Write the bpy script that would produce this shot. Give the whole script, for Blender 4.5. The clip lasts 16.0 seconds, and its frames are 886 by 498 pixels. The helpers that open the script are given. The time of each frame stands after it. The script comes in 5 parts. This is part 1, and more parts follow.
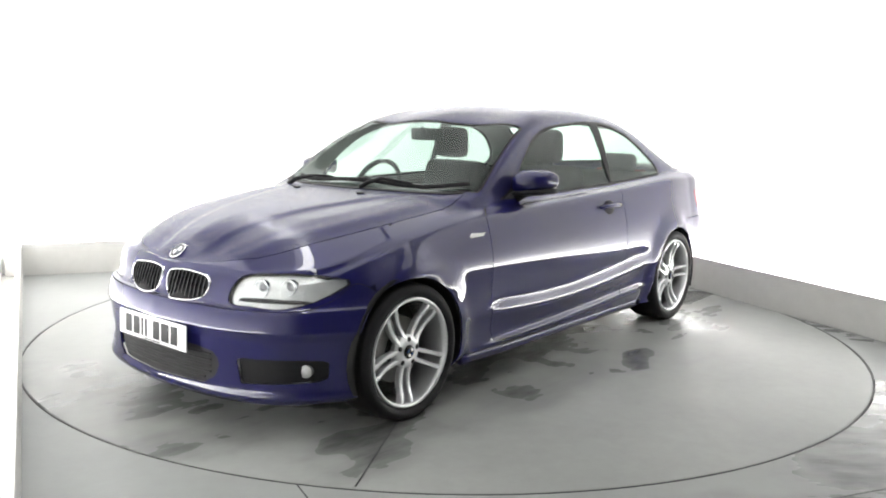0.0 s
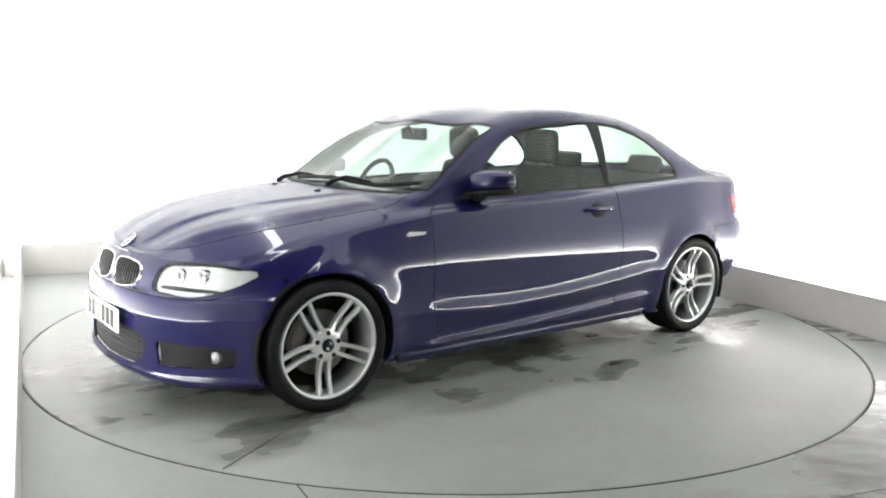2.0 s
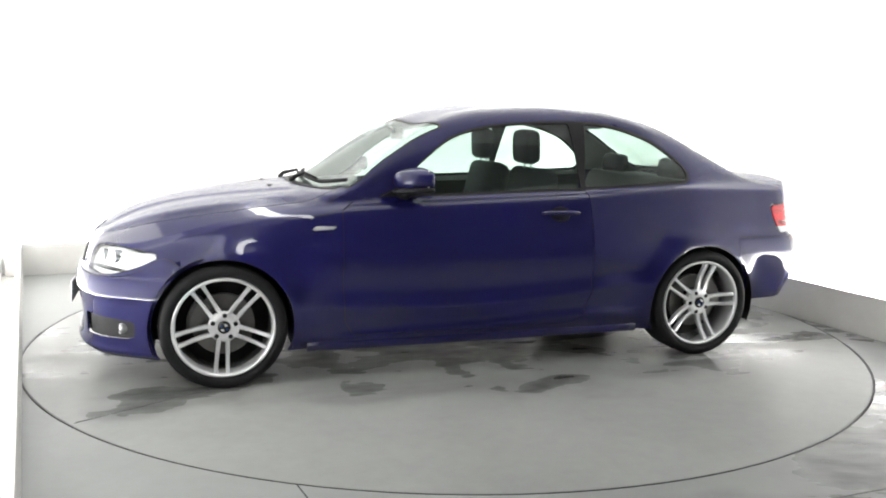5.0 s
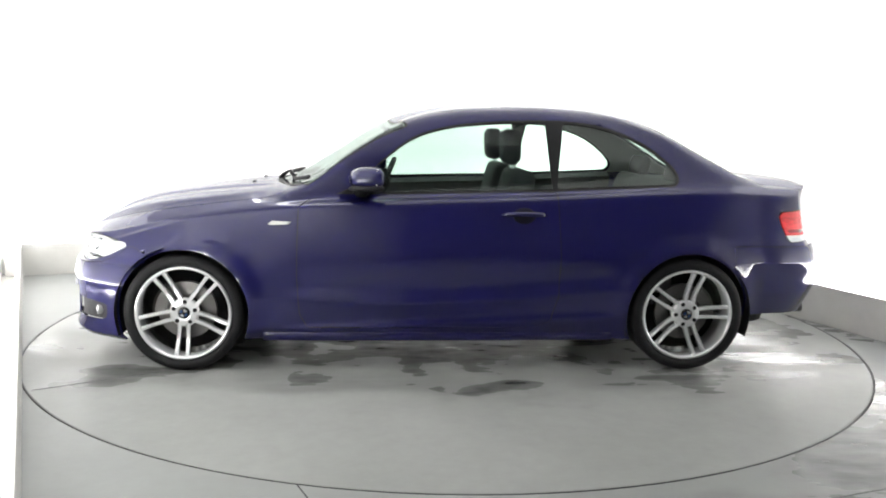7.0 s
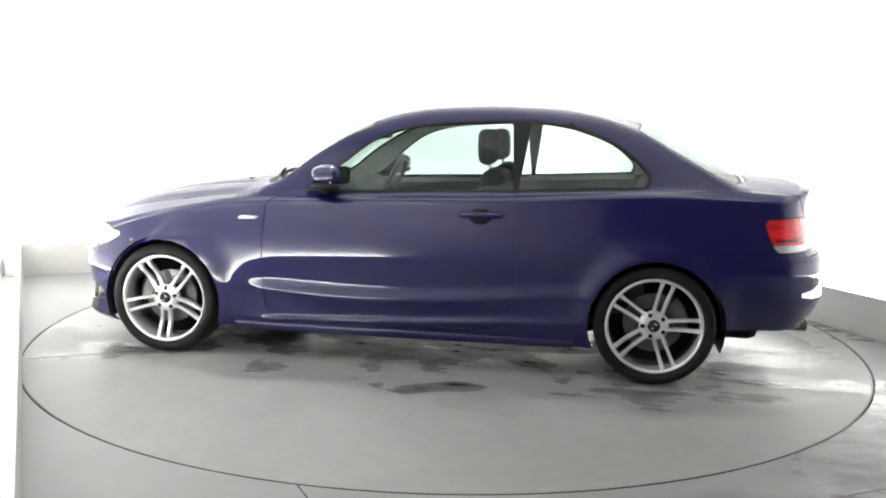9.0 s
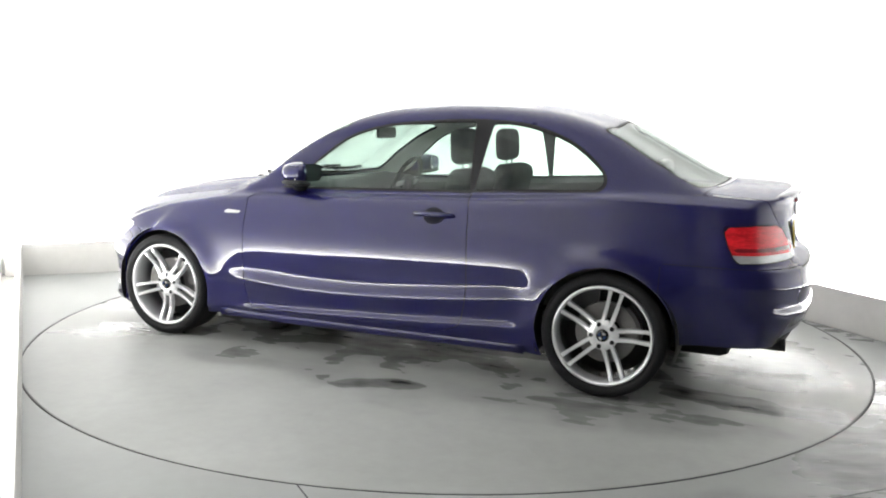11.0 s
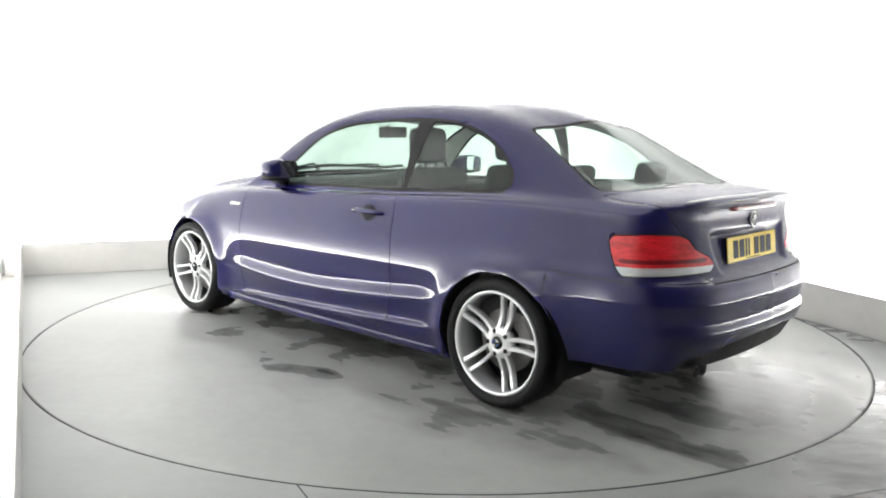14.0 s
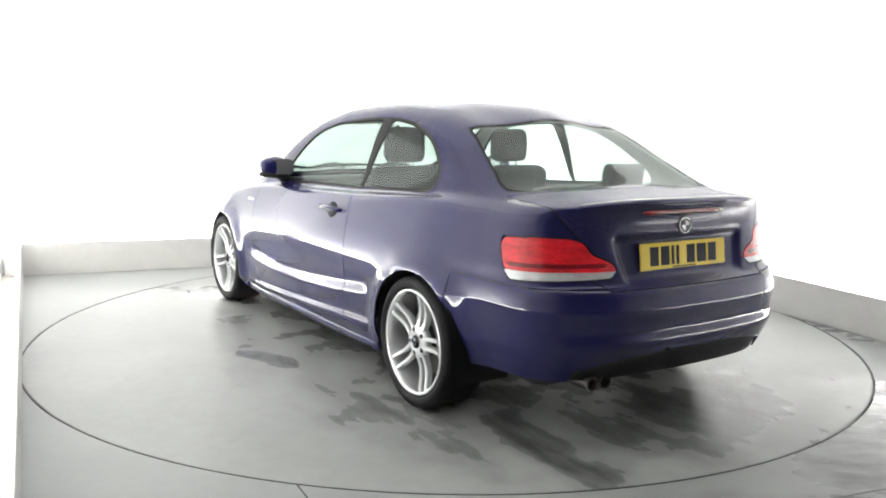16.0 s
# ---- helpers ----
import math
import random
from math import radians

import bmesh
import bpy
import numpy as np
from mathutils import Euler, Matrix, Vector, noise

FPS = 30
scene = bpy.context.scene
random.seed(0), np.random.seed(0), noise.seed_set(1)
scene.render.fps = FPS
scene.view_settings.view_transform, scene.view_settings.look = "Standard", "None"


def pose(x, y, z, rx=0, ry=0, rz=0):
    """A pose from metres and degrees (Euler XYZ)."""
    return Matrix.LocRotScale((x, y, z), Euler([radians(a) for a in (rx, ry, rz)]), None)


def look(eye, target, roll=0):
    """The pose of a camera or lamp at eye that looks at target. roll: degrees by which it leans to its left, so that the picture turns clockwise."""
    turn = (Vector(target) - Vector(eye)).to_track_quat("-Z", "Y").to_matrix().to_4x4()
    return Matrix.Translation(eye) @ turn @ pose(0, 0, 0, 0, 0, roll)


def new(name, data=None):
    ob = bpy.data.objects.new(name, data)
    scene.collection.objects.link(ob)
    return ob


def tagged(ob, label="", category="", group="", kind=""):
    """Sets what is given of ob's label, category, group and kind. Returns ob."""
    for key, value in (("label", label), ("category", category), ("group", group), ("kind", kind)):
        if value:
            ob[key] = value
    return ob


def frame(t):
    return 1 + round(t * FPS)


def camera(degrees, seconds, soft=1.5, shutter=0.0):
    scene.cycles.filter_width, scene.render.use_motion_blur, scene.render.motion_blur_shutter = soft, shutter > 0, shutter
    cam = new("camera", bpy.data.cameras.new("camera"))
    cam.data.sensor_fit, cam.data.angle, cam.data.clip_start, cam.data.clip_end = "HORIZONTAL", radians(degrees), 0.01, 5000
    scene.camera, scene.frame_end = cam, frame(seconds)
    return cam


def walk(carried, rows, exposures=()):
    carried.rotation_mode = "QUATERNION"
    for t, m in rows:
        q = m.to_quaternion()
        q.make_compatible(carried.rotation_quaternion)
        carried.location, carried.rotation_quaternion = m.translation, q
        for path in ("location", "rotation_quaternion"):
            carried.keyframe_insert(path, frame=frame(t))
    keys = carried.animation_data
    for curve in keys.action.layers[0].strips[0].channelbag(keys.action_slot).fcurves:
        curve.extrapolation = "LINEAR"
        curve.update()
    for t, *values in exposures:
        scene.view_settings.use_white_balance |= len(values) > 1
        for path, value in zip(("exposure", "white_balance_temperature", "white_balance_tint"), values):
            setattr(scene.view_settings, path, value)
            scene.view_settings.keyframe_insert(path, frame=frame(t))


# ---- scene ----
# ---------------------------------------------------------------- camera
# a fixed camera on the booth's side wall, 1.3 m above the floor
cam = camera(56.3, 16.0, soft=1.9)
EYE = (0.0, -5.249, 1.300)
VIEW = look(EYE, (-0.0289, -0.306, 0.549), 1.144)
walk(cam, [(0.0, VIEW), (16.0, VIEW)], exposures=((0.0, 0.0), (16.0, 0.0)))

# ---------------------------------------------------------------- world and lamps
world = bpy.data.worlds.new("world")
scene.world = world
world.use_nodes = True
wbg = world.node_tree.nodes["Background"]
wbg.inputs["Color"].default_value = (0.9, 0.95, 1.0, 1)
wbg.inputs["Strength"].default_value = 0.1

CEIL = 3.1
WASH, OVERHEAD, COVE = 125, 23, 122
# booth corners on the floor: back left, back right, front right, front left
CORNER_A, CORNER_B = Vector((-3.50, 1.38)), Vector((1.19, 3.39))
CORNER_C, CORNER_D = Vector((4.75, -4.68)), Vector((0.37, -6.20))
BOOTH_TURN = math.atan2(2.01, 4.69)


def booth_point(a, b):
    """A floor place from metres along the back wall and towards it, measured from the turntable's middle."""
    c_, s_ = math.cos(BOOTH_TURN), math.sin(BOOTH_TURN)
    return a * c_ - b * s_, a * s_ + b * c_


def booth_lamp(name, sx, sy, watts, m):
    lamp = bpy.data.lights.new(name, "AREA")
    lamp.shape, lamp.size, lamp.size_y, lamp.energy = "RECTANGLE", sx, sy, watts
    lamp.color = (1.0, 0.995, 0.985)
    new(name, lamp).matrix_world = m


# unseen area lamps, added under the ceiling, throw their light onto the white walls
TURN_DEG = math.degrees(BOOTH_TURN)
for a_, b_, aim_a, aim_b, long_, watts, turn in ((-1.35, -0.6, -2.5, -0.6, 5.2, WASH * 1.2, 90), (1.35, -0.3, 2.5, -0.3, 4.8, WASH, 90), (0.0, 1.45, 0.0, 2.6, 4.2, WASH, 0)):
    ex, ey = booth_point(a_, b_)
    tx, ty = booth_point(aim_a, aim_b)
    tilt = 75  # shielded towards the car, open towards the wall
    side = math.degrees(math.atan2(ty - ey, tx - ex))
    booth_lamp("wall_fill_lamp", 0.9, long_, watts, pose(ex, ey, CEIL - 0.08, 0, 0, side) @ pose(0, 0, 0, 0, -tilt, 0))
# strip lamps lie in the cove behind the kick boards and shine up the foot of each wall
COVE_DEEP = 0.13
for p_, q_ in ((CORNER_D.lerp(CORNER_A, 0.40), CORNER_A), (CORNER_A, CORNER_B), (CORNER_B, CORNER_B.lerp(CORNER_C, 0.80))):
    run = (q_ - p_).normalized()
    out_ = Vector((run.y, -run.x))
    if out_.dot((p_ + q_) / 2) < 0:
        out_ = -out_
    mid_ = (p_ + q_) / 2 + out_ * 0.05
    booth_lamp("cove_lamp", (q_ - p_).length, 0.08, COVE * (q_ - p_).length / 5.0,
               look((mid_.x, mid_.y, 0.19), (mid_.x + out_.x * 0.06, mid_.y + out_.y * 0.06, 0.5)))
# two unseen area lamps, added over the turntable to lift the floor
for a_, b_ in ((-0.75, -0.6), (0.75, -0.6)):
    ex, ey = booth_point(a_, b_)
    booth_lamp("overhead_fill_lamp", 1.45, 4.6, OVERHEAD, pose(ex, ey, CEIL - 0.06, 0, 0, TURN_DEG))


# ---------------------------------------------------------------- materials
def material(name, colour, rough=0.5, metal=0.0, coat=0.0, coat_rough=0.03, spec=0.5):
    m = bpy.data.materials.new(name)
    m.use_nodes = True
    b = m.node_tree.nodes["Principled BSDF"]
    b.inputs["Base Color"].default_value = (*colour, 1)
    b.inputs["Roughness"].default_value = rough
    b.inputs["Metallic"].default_value = metal
    b.inputs["Coat Weight"].default_value = coat
    b.inputs["Coat Roughness"].default_value = coat_rough
    b.inputs["Specular IOR Level"].default_value = spec
    return m


def node(m, kind, **values):
    n = m.node_tree.nodes.new(kind)
    for k, v in values.items():
        n.inputs[k.replace("_", " ")].default_value = v
    return n


def link(m, a, out, b, inp):
    m.node_tree.links.new(a.outputs[out], b.inputs[inp])


def coords(m, scale=(1, 1, 1)):
    tc = m.node_tree.nodes.new("ShaderNodeTexCoord")
    mp = m.node_tree.nodes.new("ShaderNodeMapping")
    mp.inputs["Scale"].default_value = scale
    link(m, tc, "Object", mp, "Vector")
    return mp


def ramp(m, stops):
    r = m.node_tree.nodes.new("ShaderNodeValToRGB")
    e = r.color_ramp.elements
    while len(e) < len(stops):
        e.new(0.5)
    for el, (p, c) in zip(e, stops):
        el.position = p
        el.color = (*c, 1) if len(c) == 3 else c
    return r


def bsdf(m):
    return m.node_tree.nodes["Principled BSDF"]


def speckled(m, colour, amount, scale, rough=0.0, rough_amount=0.0, bump=0.0, stretch=(1, 1, 1), scale2=None):
    """Two scales of uneven tone, gloss and relief."""
    mp = coords(m, stretch)
    n1 = node(m, "ShaderNodeTexNoise", Scale=scale, Detail=6.0, Roughness=0.6)
    n2 = node(m, "ShaderNodeTexNoise", Scale=scale2 or scale * 9, Detail=4.0, Roughness=0.6)
    link(m, mp, "Vector", n1, "Vector"), link(m, mp, "Vector", n2, "Vector")
    mix = m.node_tree.nodes.new("ShaderNodeMath")
    mix.operation = "ADD"
    link(m, n1, "Fac", mix, 0), link(m, n2, "Fac", mix, 1)
    lo = tuple(max(0, c * (1 - amount)) for c in colour)
    hi = tuple(min(1, c * (1 + amount)) for c in colour)
    half = m.node_tree.nodes.new("ShaderNodeMath")
    half.operation = "MULTIPLY"
    half.inputs[1].default_value = 0.5
    link(m, mix, 0, half, 0)
    r = ramp(m, ((0.3, lo), (0.7, hi)))
    link(m, half, 0, r, "Fac")
    link(m, r, "Color", bsdf(m), "Base Color")
    if rough_amount:
        rr = m.node_tree.nodes.new("ShaderNodeMapRange")
        rr.inputs["From Min"].default_value, rr.inputs["From Max"].default_value = 0.3, 0.7
        rr.inputs["To Min"].default_value, rr.inputs["To Max"].default_value = max(0.02, rough - rough_amount), rough + rough_amount
        link(m, half, 0, rr, "Value"), link(m, rr, "Result", bsdf(m), "Roughness")
    if bump:
        bp = node(m, "ShaderNodeBump", Strength=bump, Distance=0.004)
        link(m, half, 0, bp, "Height"), link(m, bp, "Normal", bsdf(m), "Normal")
    return m


def glass(name, tint, rough=0.0):
    """Clear sheet glass: mostly see-through, with its mirror share on top."""
    m = bpy.data.materials.new(name)
    m.use_nodes = True
    nt = m.node_tree
    nt.nodes.remove(nt.nodes["Principled BSDF"])
    out = nt.nodes["Material Output"]
    tr = nt.nodes.new("ShaderNodeBsdfTransparent")
    tr.inputs["Color"].default_value = (*tint, 1)
    gl = nt.nodes.new("ShaderNodeBsdfGlossy")
    gl.inputs["Roughness"].default_value = 0.02 + rough
    lw = nt.nodes.new("ShaderNodeLayerWeight")
    lw.inputs["Blend"].default_value = 0.5
    pw = nt.nodes.new("ShaderNodeMath")
    pw.operation, pw.inputs[1].default_value = "POWER", 4.5
    fr = nt.nodes.new("ShaderNodeMath")
    fr.operation, fr.inputs[1].default_value, fr.inputs[2].default_value = "MULTIPLY_ADD", 0.5, 0.024
    nt.links.new(lw.outputs["Facing"], pw.inputs[0])
    nt.links.new(pw.outputs[0], fr.inputs[0])
    mx = nt.nodes.new("ShaderNodeMixShader")
    nt.links.new(fr.outputs[0], mx.inputs[0])
    nt.links.new(tr.outputs[0], mx.inputs[1])
    nt.links.new(gl.outputs[0], mx.inputs[2])
    nt.links.new(mx.outputs[0], out.inputs["Surface"])
    return m


WHITE_WALL = speckled(material("white_wall_paint", (0.86, 0.86, 0.85), 0.6), (0.86, 0.86, 0.85), 0.02, 0.7, bump=0.05)
CEILING = speckled(material("grey_ceiling", (0.22, 0.22, 0.22), 0.7), (0.22, 0.22, 0.22), 0.08, 1.0)
KERB = speckled(material("off_white_board", (0.54, 0.533, 0.51), 0.45), (0.54, 0.533, 0.51), 0.07, 1.3, 0.45, 0.1, 0.08)
# for the unseen front wall, dark so that the car's flank reflects little
DARK_FRONT = speckled(material("dark_front_wall", (0.05, 0.05, 0.055), 0.5), (0.05, 0.05, 0.055), 0.1, 1.0)


def damp_shaded_concrete(name, colour, spots, streak):
    """Polished concrete, clouded at two scales, with dark patches (x, y, long, wide, turn, depth) for damp and for
    painted shade, that shine more.
    """
    m = material(name, colour, 0.3)
    mp = coords(m)
    big = node(m, "ShaderNodeTexNoise", Scale=0.8, Detail=5.0, Roughness=0.55)
    fine = node(m, "ShaderNodeTexNoise", Scale=14.0, Detail=6.0, Roughness=0.65)
    wob = node(m, "ShaderNodeTexNoise", Scale=3.0, Detail=2.5, Roughness=0.5)
    for n in (big, fine, wob):
        link(m, mp, "Vector", n, "Vector")

    def calc(op, a, b, c=None):
        k = m.node_tree.nodes.new("ShaderNodeMath")
        k.operation = op
        for i, v in enumerate((a, b, c)):
            if v is None:
                continue
            if isinstance(v, (int, float)):
                k.inputs[i].default_value = v
            else:
                m.node_tree.links.new(v, k.inputs[i])
        return k.outputs[0]
    wet = None
    for x, y, long, wide, turn, depth in spots:
        sp = m.node_tree.nodes.new("ShaderNodeMapping")
        sp.vector_type = "TEXTURE"
        sp.inputs["Location"].default_value = (x, y, 0)
        sp.inputs["Rotation"].default_value = (0, 0, math.radians(turn))
        sp.inputs["Scale"].default_value = (long, wide, 1)
        link(m, mp, "Vector", sp, "Vector")
        ln = m.node_tree.nodes.new("ShaderNodeVectorMath")
        ln.operation = "LENGTH"
        link(m, sp, "Vector", ln, 0)
        d = calc("MULTIPLY_ADD", wob.outputs["Fac"], 3.0, calc("SUBTRACT", ln.outputs["Value"], 1.5))
        k = m.node_tree.nodes.new("ShaderNodeMapRange")
        k.interpolation_type = "SMOOTHSTEP"
        k.inputs["From Min"].default_value, k.inputs["From Max"].default_value = 0.2, 1.7
        k.inputs["To Min"].default_value, k.inputs["To Max"].default_value = depth, 0.0
        m.node_tree.links.new(d, k.inputs["Value"])
        wet = k.outputs[0] if wet is None else calc("MAXIMUM", wet, k.outputs[0])
    streaks = node(m, "ShaderNodeTexNoise", Scale=2.6, Detail=5.0, Roughness=0.6)
    long_way = coords(m, (0.8, 3.0, 1))
    link(m, long_way, "Vector", streaks, "Vector")
    wet = calc("MULTIPLY", wet, calc("MULTIPLY_ADD", streaks.outputs["Fac"], 2.2, -0.12))
    clamp = m.node_tree.nodes.new("ShaderNodeClamp")
    m.node_tree.links.new(wet, clamp.inputs["Value"])
    wet = clamp.outputs[0]
    tone = calc("MULTIPLY_ADD", fine.outputs["Fac"], 0.22, calc("MULTIPLY", big.outputs["Fac"], 0.78))
    lo, hi = tuple(c * (1 - streak) for c in colour), tuple(c * (1 + streak) for c in colour)
    r = ramp(m, ((0.32, lo), (0.68, hi)))
    m.node_tree.links.new(tone, r.inputs["Fac"])
    mix = m.node_tree.nodes.new("ShaderNodeMix")
    mix.data_type = "RGBA"
    m.node_tree.links.new(wet, mix.inputs["Factor"])
    link(m, r, "Color", mix, 6)
    mix.inputs[7].default_value = (colour[0] * 0.16, colour[1] * 0.165, colour[2] * 0.165, 1)
    m.node_tree.links.new(mix.outputs[2], bsdf(m).inputs["Base Color"])
    rough = calc("MULTIPLY_ADD", big.outputs["Fac"], 0.10, calc("MULTIPLY_ADD", wet, -0.22, 0.32))
    m.node_tree.links.new(rough, bsdf(m).inputs["Roughness"])
    m.node_tree.links.new(calc("MULTIPLY_ADD", wet, 0.30, 0.06), bsdf(m).inputs["Specular IOR Level"])
    bp = node(m, "ShaderNodeBump", Strength=0.06, Distance=0.003)
    m.node_tree.links.new(tone, bp.inputs["Height"])
    link(m, bp, "Normal", bsdf(m), "Normal")
    return m


# damp patches in the turntable's own space: beside the sill, under the nose, round the wheels, a trail behind the rear wheel
# the car-sized middle patch paints the shade under the car along with the wet
DISC_CONCRETE = damp_shaded_concrete("damp_shaded_turntable", (0.32, 0.328, 0.315), (
    (-0.16, 1.27, 0.26, 0.09, 10, 0.95), (0.60, 1.22, 0.5, 0.12, 3, 0.4), (-0.72, 1.18, 0.5, 0.14, 0, 0.4), (1.62, 0.98, 0.38, 0.20, 20, 0.7),
    (2.0, -0.25, 0.40, 0.55, 0, 0.6), (-1.85, 0.75, 0.55, 0.12, -8, 0.85), (0.0, 0.1, 2.2, 0.85, 0, 0.75), (-1.35, 1.1, 0.45, 0.22, 0, 0.7), (-2.0, -0.1, 0.35, 0.8, 0, 0.6), (0.2, 1.1, 1.3, 0.22, 0, 0.3), (-1.95, 0.45, 0.22, 0.28, 0, 0.25)), 0.14)
CONCRETE = damp_shaded_concrete("polished_concrete", (0.30, 0.309, 0.30), ((1.75, -1.95, 0.6, 0.30, 60, 0.75), (2.15, -1.30, 0.45, 0.20, 50, 0.65), (1.2, -2.65, 0.5, 0.2, 20, 0.5), (2.55, 0.1, 0.5, 0.12, -70, 0.4)), 0.10)
PAINT = material("blue_metallic_paint", (0.0088, 0.0085, 0.068), 0.42, 0.12, 1.0, 0.03)
bsdf_in = PAINT.node_tree.nodes["Principled BSDF"].inputs
bsdf_in["Coat IOR"].default_value = 1.6
bsdf_in["Specular IOR Level"].default_value = 0.05


def wet_paint(m):
    """Metal flakes in the base, and dried and fresh water drops on the lacquer."""
    mp = coords(m)
    fl = node(m, "ShaderNodeTexNoise", Scale=900.0, Detail=1.0)
    vo = node(m, "ShaderNodeTexVoronoi", Scale=95.0, Randomness=1.0)
    br = node(m, "ShaderNodeTexNoise", Scale=7.0, Detail=4.0)
    for n in (fl, vo, br):
        link(m, mp, "Vector", n, "Vector")
    r = ramp(m, ((0.3, (0.0075, 0.0072, 0.049)), (0.7, (0.012, 0.0113, 0.076))))
    link(m, fl, "Fac", r, "Fac"), link(m, r, "Color", bsdf(m), "Base Color")
    drop = m.node_tree.nodes.new("ShaderNodeMapRange")
    drop.inputs["From Min"].default_value, drop.inputs["From Max"].default_value = 0.16, 0.34
    drop.inputs["To Min"].default_value, drop.inputs["To Max"].default_value = 1.0, 0.0
    link(m, vo, "Distance", drop, "Value")
    some = m.node_tree.nodes.new("ShaderNodeMapRange")
    some.inputs["From Min"].default_value, some.inputs["From Max"].default_value = 0.30, 0.55
    link(m, br, "Fac", some, "Value")
    mul = m.node_tree.nodes.new("ShaderNodeMath")
    mul.operation = "MULTIPLY"
    link(m, drop, 0, mul, 0), link(m, some, 0, mul, 1)
    bp = node(m, "ShaderNodeBump", Strength=0.9, Distance=0.0022)
    link(m, mul, 0, bp, "Height"), link(m, bp, "Normal", bsdf(m), "Coat Normal")
    return m


WETPAINT = wet_paint(material("wet_blue_paint", (0.0075, 0.0066, 0.052), 0.42, 0.08, 0.8, 0.24, 0.05))
BLACK = speckled(material("black_plastic", (0.009, 0.009, 0.010), 0.55, spec=0.25), (0.009, 0.009, 0.010), 0.3, 30, 0.55, 0.1)
SEAL = speckled(material("rubber_seal", (0.012, 0.012, 0.013), 0.7, spec=0.2), (0.012, 0.012, 0.013), 0.3, 20)
GLOSSBLACK = material("gloss_black", (0.008, 0.008, 0.01), 0.12)
RUBBER = speckled(material("tyre_rubber", (0.010, 0.010, 0.011), 0.6, spec=0.2), (0.010, 0.010, 0.011), 0.35, 12, 0.6, 0.15, 0.2)
ALLOY = speckled(material("silver_alloy", (0.80, 0.81, 0.82), 0.22, 0.55, 0.5), (0.80, 0.81, 0.82), 0.025, 5)
CHROME = material("chrome", (0.85, 0.86, 0.88), 0.08, 1.0)
EDGESTEEL = speckled(material("dark_edge_steel", (0.03, 0.03, 0.032), 0.5, 0.3), (0.03, 0.03, 0.032), 0.4, 6)
STEEL = speckled(material("brake_steel", (0.13, 0.127, 0.124), 0.35, 0.9), (0.13, 0.127, 0.124), 0.2, 20, 0.35, 0.1)
CLOTH = speckled(material("dark_seat_cloth", (0.022, 0.022, 0.025), 0.85), (0.022, 0.022, 0.025), 0.12, 4, scale2=11)
DASH = speckled(material("dark_dashboard", (0.03, 0.03, 0.032), 0.6), (0.03, 0.03, 0.032), 0.25, 20, bump=0.2)
LINING = speckled(material("grey_headlining", (0.35, 0.35, 0.34), 0.9), (0.35, 0.35, 0.34), 0.08, 10)
GLASS = glass("green_tinted_glass", (0.82, 0.885, 0.855))
def fogged(m):
    """A breath of condensation on the inside of the pane, uneven and thickest low down."""
    nt = m.node_tree
    mp = coords(m, (1, 1, 1.6))
    n1 = node(m, "ShaderNodeTexNoise", Scale=3.0, Detail=5.0, Roughness=0.6)
    link(m, mp, "Vector", n1, "Vector")
    r = nt.nodes.new("ShaderNodeMapRange")
    r.inputs["From Min"].default_value, r.inputs["From Max"].default_value = 0.35, 0.70
    r.inputs["To Min"].default_value, r.inputs["To Max"].default_value = 0.0, 0.045
    link(m, n1, "Fac", r, "Value")
    df = node(m, "ShaderNodeBsdfDiffuse", Color=(0.75, 0.77, 0.76, 1))
    mx = nt.nodes.new("ShaderNodeMixShader")
    out = nt.nodes["Material Output"]
    first = out.inputs["Surface"].links[0].from_node
    link(m, r, "Result", mx, 0), link(m, first, 0, mx, 1), link(m, df, 0, mx, 2), link(m, mx, 0, out, "Surface")
    return m


FOGGED = fogged(glass("misted_glass", (0.82, 0.885, 0.855)))
LENS = glass("clear_lens", (0.97, 0.98, 0.98))
RED = speckled(material("red_lamp_lens", (0.62, 0.014, 0.02), 0.12, 0.0, 1.0), (0.66, 0.014, 0.022), 0.45, 9, stretch=(1, 1, 4), scale2=40)
LAMPWHITE = speckled(material("white_lamp_lens", (0.62, 0.62, 0.62), 0.2, 0.35, 1.0), (0.62, 0.62, 0.62), 0.25, 12, stretch=(1, 1, 5))
YELLOW = speckled(material("yellow_plate", (0.88, 0.64, 0.03), 0.35), (0.88, 0.64, 0.03), 0.05, 9)
PLATEWHITE = speckled(material("white_plate", (0.80, 0.80, 0.79), 0.35), (0.80, 0.80, 0.79), 0.04, 9)
BADGEBLUE = material("badge_blue", (0.012, 0.035, 0.11), 0.2, 0.0, 1.0)
REFLECTOR = speckled(material("lamp_reflector", (0.85, 0.85, 0.84), 0.25, 0.45), (0.82, 0.82, 0.81), 0.16, 18, 0.22, 0.1, 0.5)
SOOTSTEEL = speckled(material("sooty_steel", (0.07, 0.068, 0.066), 0.4, 0.8), (0.07, 0.068, 0.066), 0.3, 30)
# body blue darkened to stand for the shade in the handle cups
SHADEDPAINT = material("shaded_blue_paint", (0.003, 0.003, 0.014), 0.6, 0.0, 0.0, spec=0.2)
DARKRED = material("dark_red_lens", (0.20, 0.006, 0.012), 0.12, 0.0, 1.0)
LENSDARK = material("projector_glass", (0.32, 0.32, 0.33), 0.05, 0.3, 1.0)
MIRROR = material("mirror_glass", (0.85, 0.86, 0.88), 0.02, 1.0)


